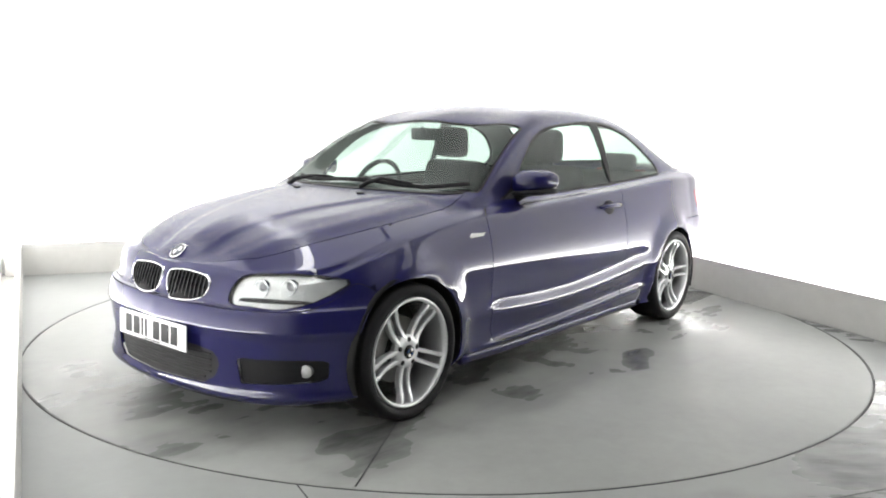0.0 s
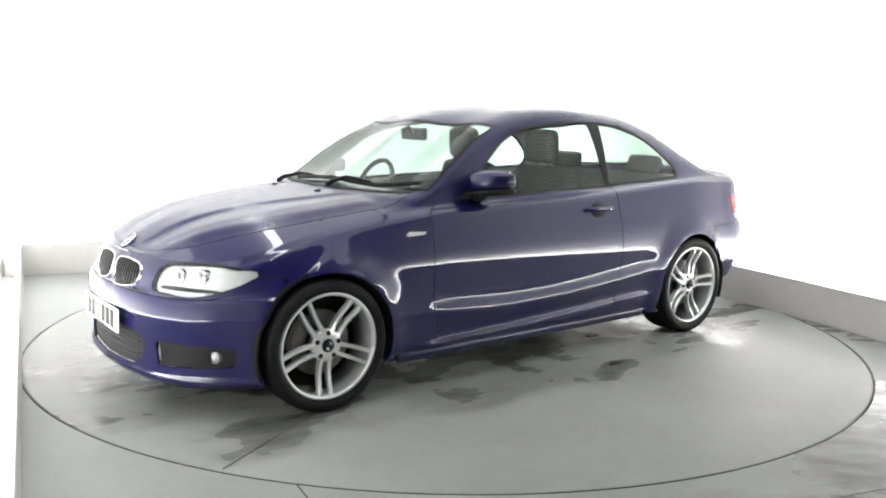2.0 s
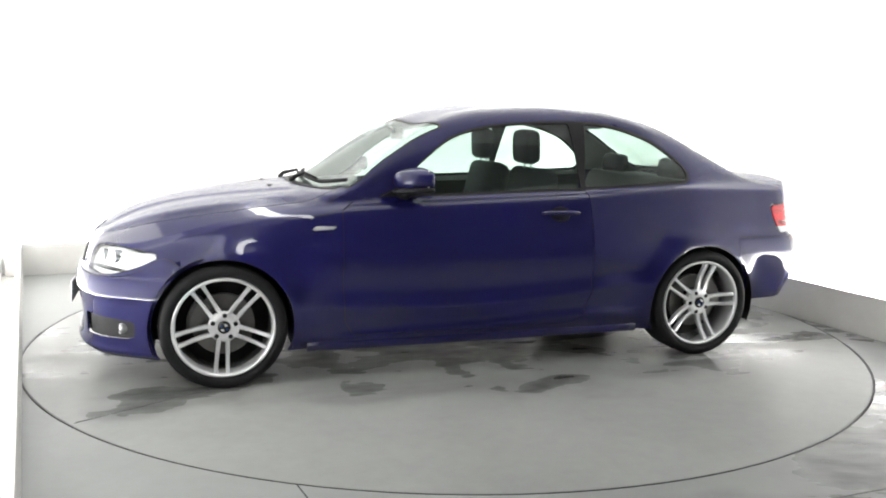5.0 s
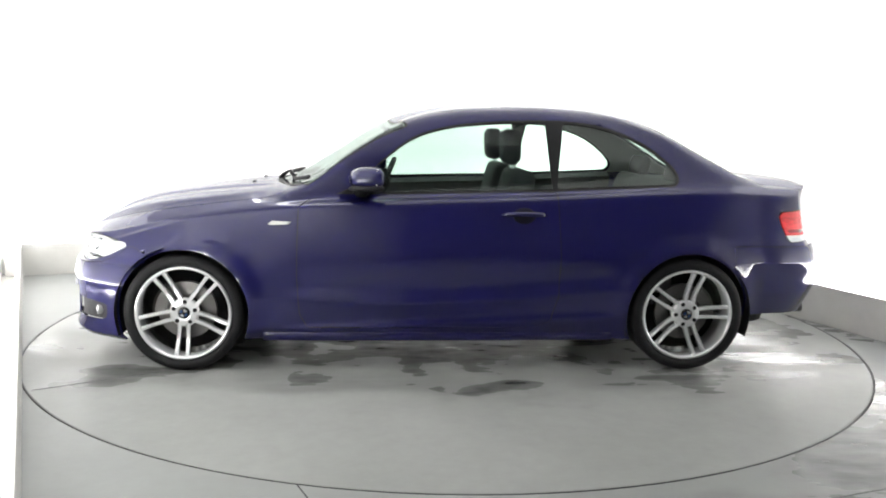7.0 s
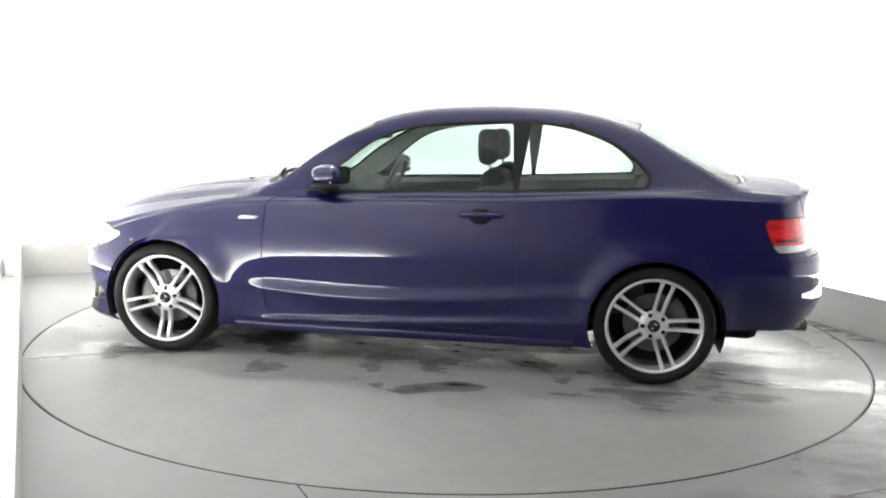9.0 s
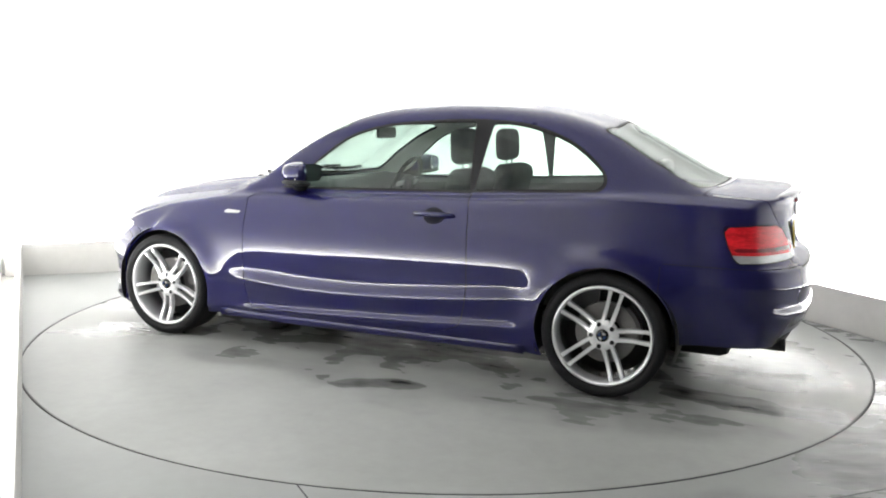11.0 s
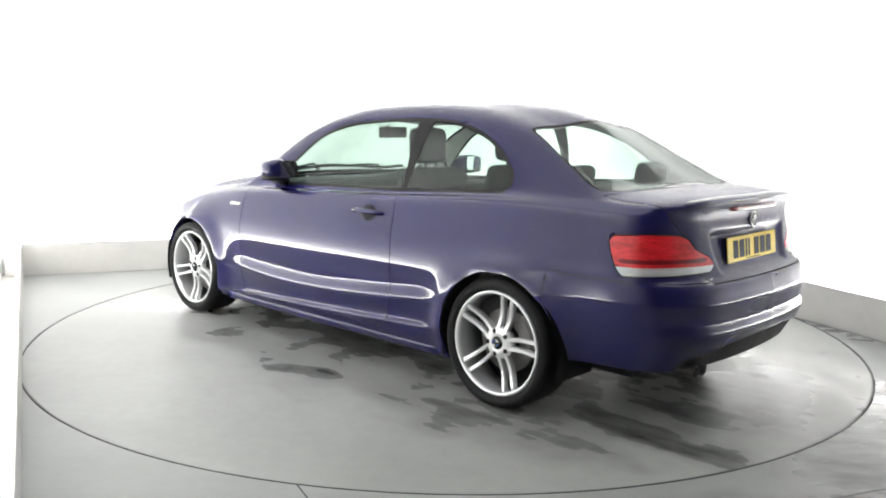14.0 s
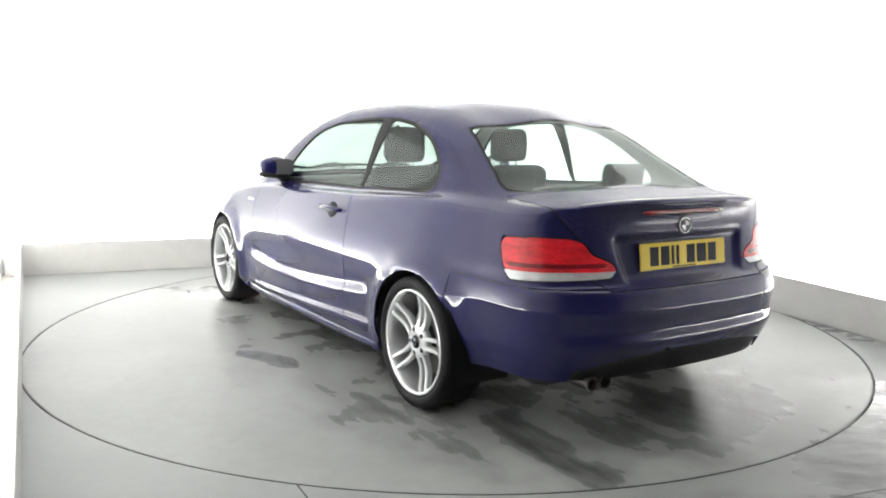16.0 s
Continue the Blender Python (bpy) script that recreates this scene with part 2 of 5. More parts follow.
# ---------------------------------------------------------------- mesh helpers
def mesh_object(name, bm, mat, parent=None, label="", smooth=False):
    me = bpy.data.meshes.new(name)
    if smooth:
        for f in bm.faces:
            f.smooth = True
    bm.to_mesh(me)
    bm.free()
    for one in (mat if isinstance(mat, (list, tuple)) else [mat]):
        me.materials.append(one)
    ob = new(name, me)
    if parent:
        ob.parent = parent
    return tagged(ob, label)


def part(name, bm, mat, parent, label="", smooth=False):
    return mesh_object(name, bm, mat, parent, label, smooth)


def empty(name, m=None):
    ob = new(name)
    ob.empty_display_size = 0.1
    if m:
        ob.matrix_world = m
    return ob


def box(bm, x0, x1, y0, y1, z0, z1, m=None, bevel=0.0, segments=2):
    """A box between the given limits, its edges rounded by bevel, set at the pose m."""
    made = bmesh.ops.create_cube(bm, size=1.0)["verts"]
    for v in made:
        v.co = Vector(((x0 + x1) / 2 + v.co.x * (x1 - x0), (y0 + y1) / 2 + v.co.y * (y1 - y0), (z0 + z1) / 2 + v.co.z * (z1 - z0)))
    if bevel:
        edges = list({e for v in made for e in v.link_edges})
        made = bmesh.ops.bevel(bm, geom=edges, offset=bevel, segments=segments, affect="EDGES", profile=0.5)["verts"]
        seen = set(made)
        stack = list(made)
        while stack:
            v = stack.pop()
            for e in v.link_edges:
                o = e.other_vert(v)
                if o not in seen:
                    seen.add(o), stack.append(o)
        made = list(seen)
    if m:
        bmesh.ops.transform(bm, matrix=m, verts=made)
    return made


def lathe(bm, profile, steps=48, m=None, closed=False):
    """Turns a profile of (radius, along) about the y axis."""
    rings = []
    for k in range(steps):
        a = 2 * math.pi * k / steps
        rings.append([bm.verts.new((r * math.cos(a), y, r * math.sin(a))) for r, y in profile])
    n = len(profile)
    for k in range(steps):
        p, q = rings[k], rings[(k + 1) % steps]
        for i in range(n if closed else n - 1):
            j = (i + 1) % n
            bm.faces.new((p[i], p[j], q[j], q[i]))
    verts = [v for r in rings for v in r]
    if m:
        bmesh.ops.transform(bm, matrix=m, verts=verts)
    return verts


def tube(bm, points, radius, sides=8, flat=1.0, cap=True):
    """A round bar along a line of points; flat squeezes it upright."""
    pts = [Vector(p) for p in points]
    rings = []
    for i, p in enumerate(pts):
        d = (pts[min(i + 1, len(pts) - 1)] - pts[max(i - 1, 0)]).normalized()
        side = d.cross(Vector((0, 0, 1)))
        side = side.normalized() if side.length > 1e-4 else Vector((1, 0, 0))
        up = side.cross(d).normalized()
        r = radius[i] if isinstance(radius, (list, tuple)) else radius
        rings.append([bm.verts.new(p + side * (r * math.cos(a)) + up * (r * flat * math.sin(a))) for a in (2 * math.pi * k / sides for k in range(sides))])
    for p, q in zip(rings, rings[1:]):
        for k in range(sides):
            bm.faces.new((p[k], p[(k + 1) % sides], q[(k + 1) % sides], q[k]))
    if cap:
        bm.faces.new(rings[0][::-1]), bm.faces.new(rings[-1])
    return [v for r in rings for v in r]


def slab(bm, outline, depth, m=None, taper=1.0):
    """A plate with the outline (in x and z), depth thick towards -y; taper shrinks the front face."""
    n = len(outline)
    cx, cz = sum(p[0] for p in outline) / n, sum(p[1] for p in outline) / n
    back = [bm.verts.new((x, 0, z)) for x, z in outline]
    front = [bm.verts.new((cx + (x - cx) * taper, -depth, cz + (z - cz) * taper)) for x, z in outline]
    bm.faces.new(front), bm.faces.new(back[::-1])
    for i in range(n):
        j = (i + 1) % n
        bm.faces.new((back[i], back[j], front[j], front[i]))
    verts = back + front
    if m:
        bmesh.ops.transform(bm, matrix=m, verts=verts)
    return verts


def pchip(pairs):
    """A smooth curve through (x, value) pairs that does not overshoot."""
    xs, ys = np.array([p[0] for p in pairs], float), np.array([p[1] for p in pairs], float)
    if xs[0] > xs[-1]:
        xs, ys = xs[::-1], ys[::-1]
    h, d = np.diff(xs), np.diff(ys) / np.diff(xs)
    m = np.zeros(len(xs))
    m[0], m[-1] = d[0], d[-1]
    for i in range(1, len(xs) - 1):
        if d[i - 1] * d[i] > 0:
            w1, w2 = 2 * h[i] + h[i - 1], h[i] + 2 * h[i - 1]
            m[i] = (w1 + w2) / (w1 / d[i - 1] + w2 / d[i])

    def value(x):
        x = np.clip(np.asarray(x, float), xs[0], xs[-1])
        i = np.clip(np.searchsorted(xs, x) - 1, 0, len(xs) - 2)
        t = (x - xs[i]) / h[i]
        return ((1 + 2 * t) * (1 - t) ** 2 * ys[i] + t * (1 - t) ** 2 * h[i] * m[i] + t * t * (3 - 2 * t) * ys[i + 1] + t * t * (t - 1) * h[i] * m[i + 1])
    return value


def spline(points, n, tension=0.5):
    """n points, evenly spread, along a smooth line through points of any dimension."""
    P = np.array(points, float)
    ext = np.vstack([2 * P[0] - P[1], P, 2 * P[-1] - P[-2]])
    dense = []
    for i in range(1, len(ext) - 2):
        p0, p1, p2, p3 = ext[i - 1:i + 3]
        d01, d12, d23 = (max(np.linalg.norm(q), 1e-6) ** 0.5 for q in (p1 - p0, p2 - p1, p3 - p2))
        m1 = d12 * ((p1 - p0) / d01 - (p2 - p0) / (d01 + d12) + (p2 - p1) / d12)
        m2 = d12 * ((p2 - p1) / d12 - (p3 - p1) / (d12 + d23) + (p3 - p2) / d23)
        for t in np.linspace(0, 1, 24, endpoint=False):
            dense.append((2 * t ** 3 - 3 * t * t + 1) * p1 + (t ** 3 - 2 * t * t + t) * m1 + (-2 * t ** 3 + 3 * t * t) * p2 + (t ** 3 - t * t) * m2)
    dense.append(P[-1])
    dense = np.array(dense)
    if n is None:
        return dense
    s = np.concatenate([[0], np.cumsum(np.linalg.norm(np.diff(dense, axis=0), axis=1))])
    at = np.linspace(0, s[-1], n)
    return np.stack([np.interp(at, s, dense[:, k]) for k in range(P.shape[1])], 1)


# ---------------------------------------------------------------- the booth
def wall_between(name, a, b, z0, z1, thick, mat, label, inset=0.0):
    """An upright board from a to b, its inner face on that line moved inwards by inset, its thickness outwards."""
    d = (b - a).normalized()
    out = Vector((d.y, -d.x))
    mid = (a + b) / 2
    if out.dot(mid) < 0:
        out = -out
    bm = bmesh.new()
    length = (b - a).length
    m = Matrix((( d.x, out.x, 0, a.x), (d.y, out.y, 0, a.y), (0, 0, 1, 0), (0, 0, 0, 1)))
    end = 0.1 + max(0, -inset) * 1.5
    box(bm, -end, length + end, -inset, thick - inset, z0, z1, m, 0.004 if thick < 0.1 else 0)
    bmesh.ops.recalc_face_normals(bm, faces=bm.faces)
    return tagged(mesh_object(name, bm, mat), label, "wall", kind="structure")


wall_between("wall_left", CORNER_D, CORNER_A, 0, CEIL, 0.15, WHITE_WALL, "smooth white painted side wall of the photo booth", -COVE_DEEP)
wall_between("wall_back", CORNER_A, CORNER_B, 0, CEIL, 0.15, WHITE_WALL, "smooth white painted back wall of the photo booth", -COVE_DEEP)
wall_between("wall_right", CORNER_B, CORNER_C, 0, CEIL, 0.15, WHITE_WALL, "smooth white painted opposite wall of the photo booth", -COVE_DEEP)
# unseen wall, added behind the camera to keep the paint's reflections dark
wall_between("wall_front", CORNER_C, CORNER_D, 0, CEIL, 0.15, DARK_FRONT, "unseen dark wall added behind the camera to darken reflections")
for nm, p, q in (("kerb_left", CORNER_D, CORNER_A), ("kerb_back", CORNER_A, CORNER_B), ("kerb_right", CORNER_B, CORNER_C)):
    ob = wall_between(nm, p, q, 0, 0.264, 0.03, KERB, "off-white kick board along the foot of the wall", 0.028)
    ob["category"] = "skirting"

# unseen ceiling, added; its grey holds down the sheen on bonnet and roof
bm = bmesh.new()
box(bm, -5.2, 6.6, -7.2, 4.8, CEIL, CEIL + 0.1)
tagged(mesh_object("ceiling", bm, CEILING), "unseen flat grey ceiling added over the photo booth", "ceiling", kind="structure")

DISC_R, GAP = 2.4725, 0.012
# floor with a round pit for the turntable
bm = bmesh.new()
steps = 192
rim = [bm.verts.new(((DISC_R + GAP) * math.cos(2 * math.pi * k / steps), (DISC_R + GAP) * math.sin(2 * math.pi * k / steps), 0)) for k in range(steps)]
low = [bm.verts.new((v.co.x, v.co.y, -0.12)) for v in rim]
far = [bm.verts.new((v.co.x * 3.4, v.co.y * 3.4, 0)) for v in rim]
for k in range(steps):
    j = (k + 1) % steps
    bm.faces.new((rim[k], rim[j], far[j], far[k]))
    bm.faces.new((low[k], low[j], rim[j], rim[k]))
bm.faces.new(low[::-1])
bmesh.ops.recalc_face_normals(bm, faces=bm.faces)
FLOOR = mesh_object("floor", bm, [CONCRETE])
tagged(FLOOR, "grey polished concrete floor with damp stains", "floor", kind="structure")


def turntable():
    bm = bmesh.new()
    ring = [(0.0, 0.0), (1.0, 0.0), (DISC_R - 0.003, 0.0), (DISC_R, -0.003), (DISC_R, -0.06)]
    rows = []
    for r, z in ring[1:]:
        rows.append([bm.verts.new((r * math.cos(2 * math.pi * k / steps), r * math.sin(2 * math.pi * k / steps), z)) for k in range(steps)])
    bm.faces.new(rows[0])
    for p, q in zip(rows, rows[1:]):
        for k in range(steps):
            j = (k + 1) % steps
            bm.faces.new((p[k], q[k], q[j], p[j]))
    bm.faces.new(rows[-1][::-1])
    bmesh.ops.recalc_face_normals(bm, faces=bm.faces)
    ob = mesh_object("turntable", bm, DISC_CONCRETE)
    bm = bmesh.new()
    rows = [[bm.verts.new((r * math.cos(2 * math.pi * k / steps), r * math.sin(2 * math.pi * k / steps), z)) for k in range(steps)] for r, z in ((DISC_R - .0005, -.004), (DISC_R + .0035, .0), (DISC_R + .0065, .0), (DISC_R + .0075, -.05), (DISC_R + .0005, -.05))]
    for i in range(5):
        for k in range(steps):
            j = (k + 1) % steps
            bm.faces.new((rows[i][k], rows[(i + 1) % 5][k], rows[(i + 1) % 5][j], rows[i][j]))
    bmesh.ops.recalc_face_normals(bm, faces=bm.faces)
    part("steel_edge", bm, EDGESTEEL, ob, "dark steel edge of the turntable")
    bm = bmesh.new()
    d = Vector((2.083 - 1.45, 1.298 - .93)).normalized()
    m = Matrix(((d.x, -d.y, 0, 1.45), (d.y, d.x, 0, .93), (0, 0, 1, 0), (0, 0, 0, 1)))
    box(bm, 0, .73, -.003, .003, -.01, .0012, m)
    part("joint", bm, EDGESTEEL, ob, "thin dark joint")
    return tagged(ob, "round concrete turntable set flush in the floor, wet with dark stains and painted shade under the car", "turntable")


DISC = turntable()
for p, q in (((-.5295, -2.422), (-.30, -2.85)), ((1.30, -2.482), (1.95, -2.22))):
    p, q = Vector(p), Vector(q)
    d = (q - p).normalized()
    bm = bmesh.new()
    box(bm, 0, (q - p).length, -.003, .003, -.01, .0012, Matrix(((d.x, -d.y, 0, p.x), (d.y, d.x, 0, p.y), (0, 0, 1, 0), (0, 0, 0, 1))))
    part("joint", bm, EDGESTEEL, FLOOR, "thin dark joint")


# ---------------------------------------------------------------- the car's skin
# car space: x forwards from the middle of the wheelbase, y to its left, z up from the ground
HUB_X, HUB_Z, ARCH_R = 1.33, 0.305, 0.334

EDGE = spline([(-2.15, 0, .985), (-2.138, .28, .985), (-2.10, .49, .98), (-1.985, .645, .972), (-1.72, .70, .98), (-1.45, .735, .985),
               (-1.2, .748, .978), (-.55, .758, .942), (0, .76, .922), (.46, .757, .903), (.75, .752, .885), (1.0, .745, .858), (1.35, .738, .80),
               (1.58, .73, .742), (1.71, .685, .708), (1.82, .60, .694), (1.90, .455, .688), (1.948, .24, .686), (1.965, 0, .686)], 330)
CENTRE_Z = pchip([(-2.15, .985), (-2.115, 1.01), (-2.0, 1.022), (-1.86, 1.032), (-1.8, 1.042), (-1.7, 1.088), (-1.5, 1.20), (-1.24, 1.335), (-1.0, 1.395),
                  (-.8, 1.418), (-.47, 1.426), (-.12, 1.41), (.05, 1.386), (.22, 1.343), (.358, 1.277), (.567, 1.146), (.86, .975), (.93, .953), (.99, .95), (1.28, .920),
                  (1.64, .860), (1.78, .815), (1.87, .766), (1.925, .724), (1.965, .686)])
RAIL_Y = pchip([(-2.15, .3), (-1.95, .52), (-1.8, .61), (-1.73, .617), (-1.5, .578), (-1.2, .537), (-.9, .538), (-.5, .55), (-.1, .573), (.1, .598), (.3, .635), (.5, .680), (.72, .718), (.85, .70), (.95, .60), (1.1, .54), (1.965, .4)])
RAIL_Z = pchip([(-1.95, .99), (-1.8, .998), (-1.73, 1.014), (-1.5, 1.122), (-1.2, 1.264), (-.9, 1.328), (-.5, 1.355), (-.1, 1.336), (.1, 1.30), (.3, 1.228), (.5, 1.11), (.72, .955), (.85, .915)])
ROW_X = pchip([(-2.15, -2.15), (-2.08, -2.105), (-1.95, -2.025), (-1.75, -1.79), (-1.55, -1.55), (1.1, 1.1), (1.5, 1.56), (1.72, 1.82), (1.90, 1.93), (1.965, 1.965)])
FRONT_Z = (.686, .66, .625, .585, .552, .537, .475, .452, .412, .30, .215, .18, .155)
FRONT_O = (0, .016, .03, .04, .05, .078, .098, .100, .088, .080, .086, .095, .075)
REAR_Z = (.985, .955, .91, .83, .74, .68, .655, .600, .575, .495, .447, .40, .285)
REAR_O = (0, -.012, -.020, -.010, .012, .040, .078, .098, .104, .091, .104, .088, .03)
SIDE_O = (0, .036, .047, .068, .088, .099, .100, .0885, .102, .095, .077, .088, .042)
PLAIN_O = (0, .036, .047, .068, .088, .099, .102, .101, .098, .093, .087, .078, .042)
TAIL_O = (0, .030, .047, .066, .082, .088, .094, .100, .101, .091, .095, .086, .045)
NOSE_O = (0, .020, .040, .055, .066, .075, .088, .091, .082, .076, .079, .083, .058)
# feature lines along the flanks: the hollow, the ridge under it and the sill's edge
HOLLOW_Z = pchip([(-2.2, .50), (-.9, .505), (-.5, .475), (.1, .44), (.8, .455), (2.2, .46)])
RIDGE_Z = pchip([(-2.2, .43), (-.9, .42), (-.57, .392), (-.15, .362), (.3, .350), (.75, .372), (2.2, .385)])
SILL_Z = pchip([(-2.2, .30), (-.85, .285), (-.2, .255), (.6, .222), (.9, .215), (2.2, .215)])
BOW = pchip([(-2.2, 0), (-1.9, 0), (-1.7, -.045), (-1.2, -.045), (-.7, 0), (-.1, 0), (.2, .035), (.6, .06), (.9, .05), (1.05, 0), (2.1, 0)])


def smooth_step(v, a, b):
    t = max(0.0, min(1.0, (v - a) / (b - a)))
    return t * t * (3 - 2 * t)


def section_points():
    n = len(EDGE)
    tan = np.gradient(EDGE[:, :2], axis=0)
    tan[0], tan[-1] = (0, 1), (0, -1)
    tan /= np.linalg.norm(tan, axis=1)[:, None]
    out = np.stack([-tan[:, 1], tan[:, 0]], 1)
    cage = []
    for i in range(n):
        ex, ey, ez = EDGE[i]
        nx, ny = out[i]
        if ny < 0:
            nx, ny = -nx, -ny
        if i == 0:
            nx, ny = -1, 0
        if i == n - 1:
            nx, ny = 1, 0
        f = max(0, nx) ** 1.6 if ex > 0 else 0
        r = max(0, -nx) ** 1.6 if ex < 0 else 0
        s = 1 - f - r
        rows = []
        bottom = .165 + .06 * max(0, min(1, (-ex - 1.2) / .5))
        belly = min(.645, ez - .12)
        hollow, ridge, sill_z = float(HOLLOW_Z(ex)), float(RIDGE_Z(ex)), float(SILL_Z(ex))
        side_z = (ez, ez - .020, ez - .034, belly + (ez - belly) * .60, belly + (ez - belly) * .30, belly, belly - .085,
                  hollow, ridge + .014, ridge - .010, sill_z + .035, sill_z, bottom)
        wt = smooth_step(-ex, 1.28, 1.62)
        wn = smooth_step(ex, 1.28, 1.58)
        plain = max(smooth_step(ex, .62, .92), smooth_step(-ex, .80, 1.0))
        for k in range(13):
            sz = side_z[k]
            flank = SIDE_O[k] * (1 - plain) + PLAIN_O[k] * plain
            so = flank * (1 - wt - wn) + TAIL_O[k] * wt + NOSE_O[k] * wn
            if k > 2:
                sz = sz * (1 - wt - wn) + min(REAR_Z[k], ez - .022 * k) * wt + min(FRONT_Z[k], ez - .016 * k) * wn
            z = f * FRONT_Z[k] + r * REAR_Z[k] + s * sz
            tail = max(0, min(1, (-ex - 1.45) / .25)) * (.015 if k >= 10 else .0)
            o = f * FRONT_O[k] + r * REAR_O[k] + s * (so - tail)
            if k == 0:
                z, o = ez, 0
            x, y = ex + nx * o, ey + ny * o
            for hx in (HUB_X, -HUB_X):
                d = math.hypot(x - hx, z - HUB_Z)
                y += .03 * math.exp(-((d - ARCH_R) / .075) ** 2) * s * min(1, max(0, (k - 1) / 2))
            rows.append((x, max(0, y), z))
        rows = rows[::-1]
        cx = float(ROW_X(ex))
        cz = float(CENTRE_Z(cx))
        hood = max(0.0, min(1.0, (ex - .80) / .14))
        boot = max(0.0, min(1.0, (-1.74 - ex) / .10))
        flat = max(hood, boot)
        cabin_rail = (ex, float(RAIL_Y(ex)), float(RAIL_Z(ex)))
        u = .68
        hr = (ex + (cx - ex) * (1 - u), ey * u, ez + (cz - ez) * .80)
        rail = tuple(a * (1 - flat) + b * flat for a, b in zip(cabin_rail, hr))
        um = .5
        rm = tuple((rail[k] * um + (cx, 0, 0)[k] * (1 - um)) for k in range(2))
        mz_c = float(CENTRE_Z(rm[0] + float(BOW(rm[0])))) - .016
        mz_h = ez + (cz - ez) * .985
        mid = (rm[0], rm[1], mz_c * (1 - flat) + mz_h * flat)
        sill = (ex + (rail[0] - ex) * .06, ey + (rail[1] - ey) * .08 - .008, ez + (rail[2] - ez) * .08 + .006)
        rows += [sill, rail, mid, (cx, 0.0, cz)]
        cage.append(rows)
    return np.array(cage)


CAGE = section_points()
SKIRT_ROWS = 13
ROW_STEPS = [4, 4, 5, 4, 6, 7, 7, 6, 6, 6, 4, 5, 4, 16, 14, 14]


def sheet_grid():
    """The left half of the skin as a fine grid: sections by rows of (x, y, z), and each row's number in the cage."""
    cols = []
    for rows in CAGE:
        mirror = rows[-2] * (1, -1, 1)
        P = np.vstack([2 * rows[0] - rows[1], rows, mirror])
        line, mark = [], []
        for i in range(1, len(P) - 2):
            p0, p1, p2, p3 = P[i - 1:i + 3]
            d01, d12, d23 = (max(np.linalg.norm(q), 1e-4) ** 0.5 for q in (p1 - p0, p2 - p1, p3 - p2))
            m1 = d12 * ((p1 - p0) / d01 - (p2 - p0) / (d01 + d12) + (p2 - p1) / d12)
            m2 = d12 * ((p2 - p1) / d12 - (p3 - p1) / (d12 + d23) + (p3 - p2) / d23)
            n = ROW_STEPS[i - 1]
            for t in np.arange(n) / n:
                line.append((2 * t ** 3 - 3 * t * t + 1) * p1 + (t ** 3 - 2 * t * t + t) * m1 + (-2 * t ** 3 + 3 * t * t) * p2 + (t ** 3 - t * t) * m2)
                mark.append(i - 1 + t)
        line.append(rows[-1]), mark.append(len(rows) - 1)
        cols.append(line)
    grid = np.array(cols)
    grid[:, :, 1] = np.maximum(grid[:, :, 1], 0)
    grid[0, :, 1] = grid[-1, :, 1] = 0
    grid[:, -1, 1] = 0
    # the wings' tops and the bonnet's shoulders are pressed smooth
    rows_w = np.clip((np.array(mark) - 12.0) / .6, 0, 1)[None, :] * np.clip((16.0 - np.array(mark)) / .5, 0, 1)[None, :]
    keep = (rows_w * np.clip((grid[..., 0] - 1.0) / .15, 0, 1))[..., None]
    for _ in range(40):
        soft_grid = grid.copy()
        soft_grid[1:-1, 1:-1] = (grid[:-2, 1:-1] + grid[2:, 1:-1] + grid[1:-1, :-2] + grid[1:-1, 2:]) / 4
        grid = grid * (1 - keep) + soft_grid * keep
    # the hollow in the boot lid that holds the number plate
    x, y, z = grid[..., 0], grid[..., 1], grid[..., 2]

    def step(v, a, b):
        t = np.clip((v - a) / (b - a), 0, 1)
        return t * t * (3 - 2 * t)
    hollow = (1 - step(y, .36 + (.84 - z) * -.25, .40 + (.84 - z) * -.25)) * step(z, .672, .70) * (1 - step(z, .835, .875)) * (x < -1.9)
    grid[..., 0] += .022 * hollow
    # two creases run up the bonnet from the grille to the windscreen's corners, with a second pair nearer the wings
    on_bonnet = step(x, .90, 1.0) * (1 - step(x, 1.86, 1.95)) * (np.array(mark)[None, :] > 12.3)
    inner = pchip([(.9, .40), (1.13, .335), (1.45, .235), (1.75, .165), (1.95, .12)])(x)
    outer = pchip([(.9, .60), (1.25, .575), (1.53, .53), (1.78, .42), (1.95, .33)])(x)
    grid[..., 2] += on_bonnet * (-.009 * step(y, inner - .004, inner + .035) + .009 * step(y, inner + .06, outer - .08) + .006 * step(y, outer - .08, outer) - .006 * step(y, outer, outer + .06))
    return grid, np.array(mark)


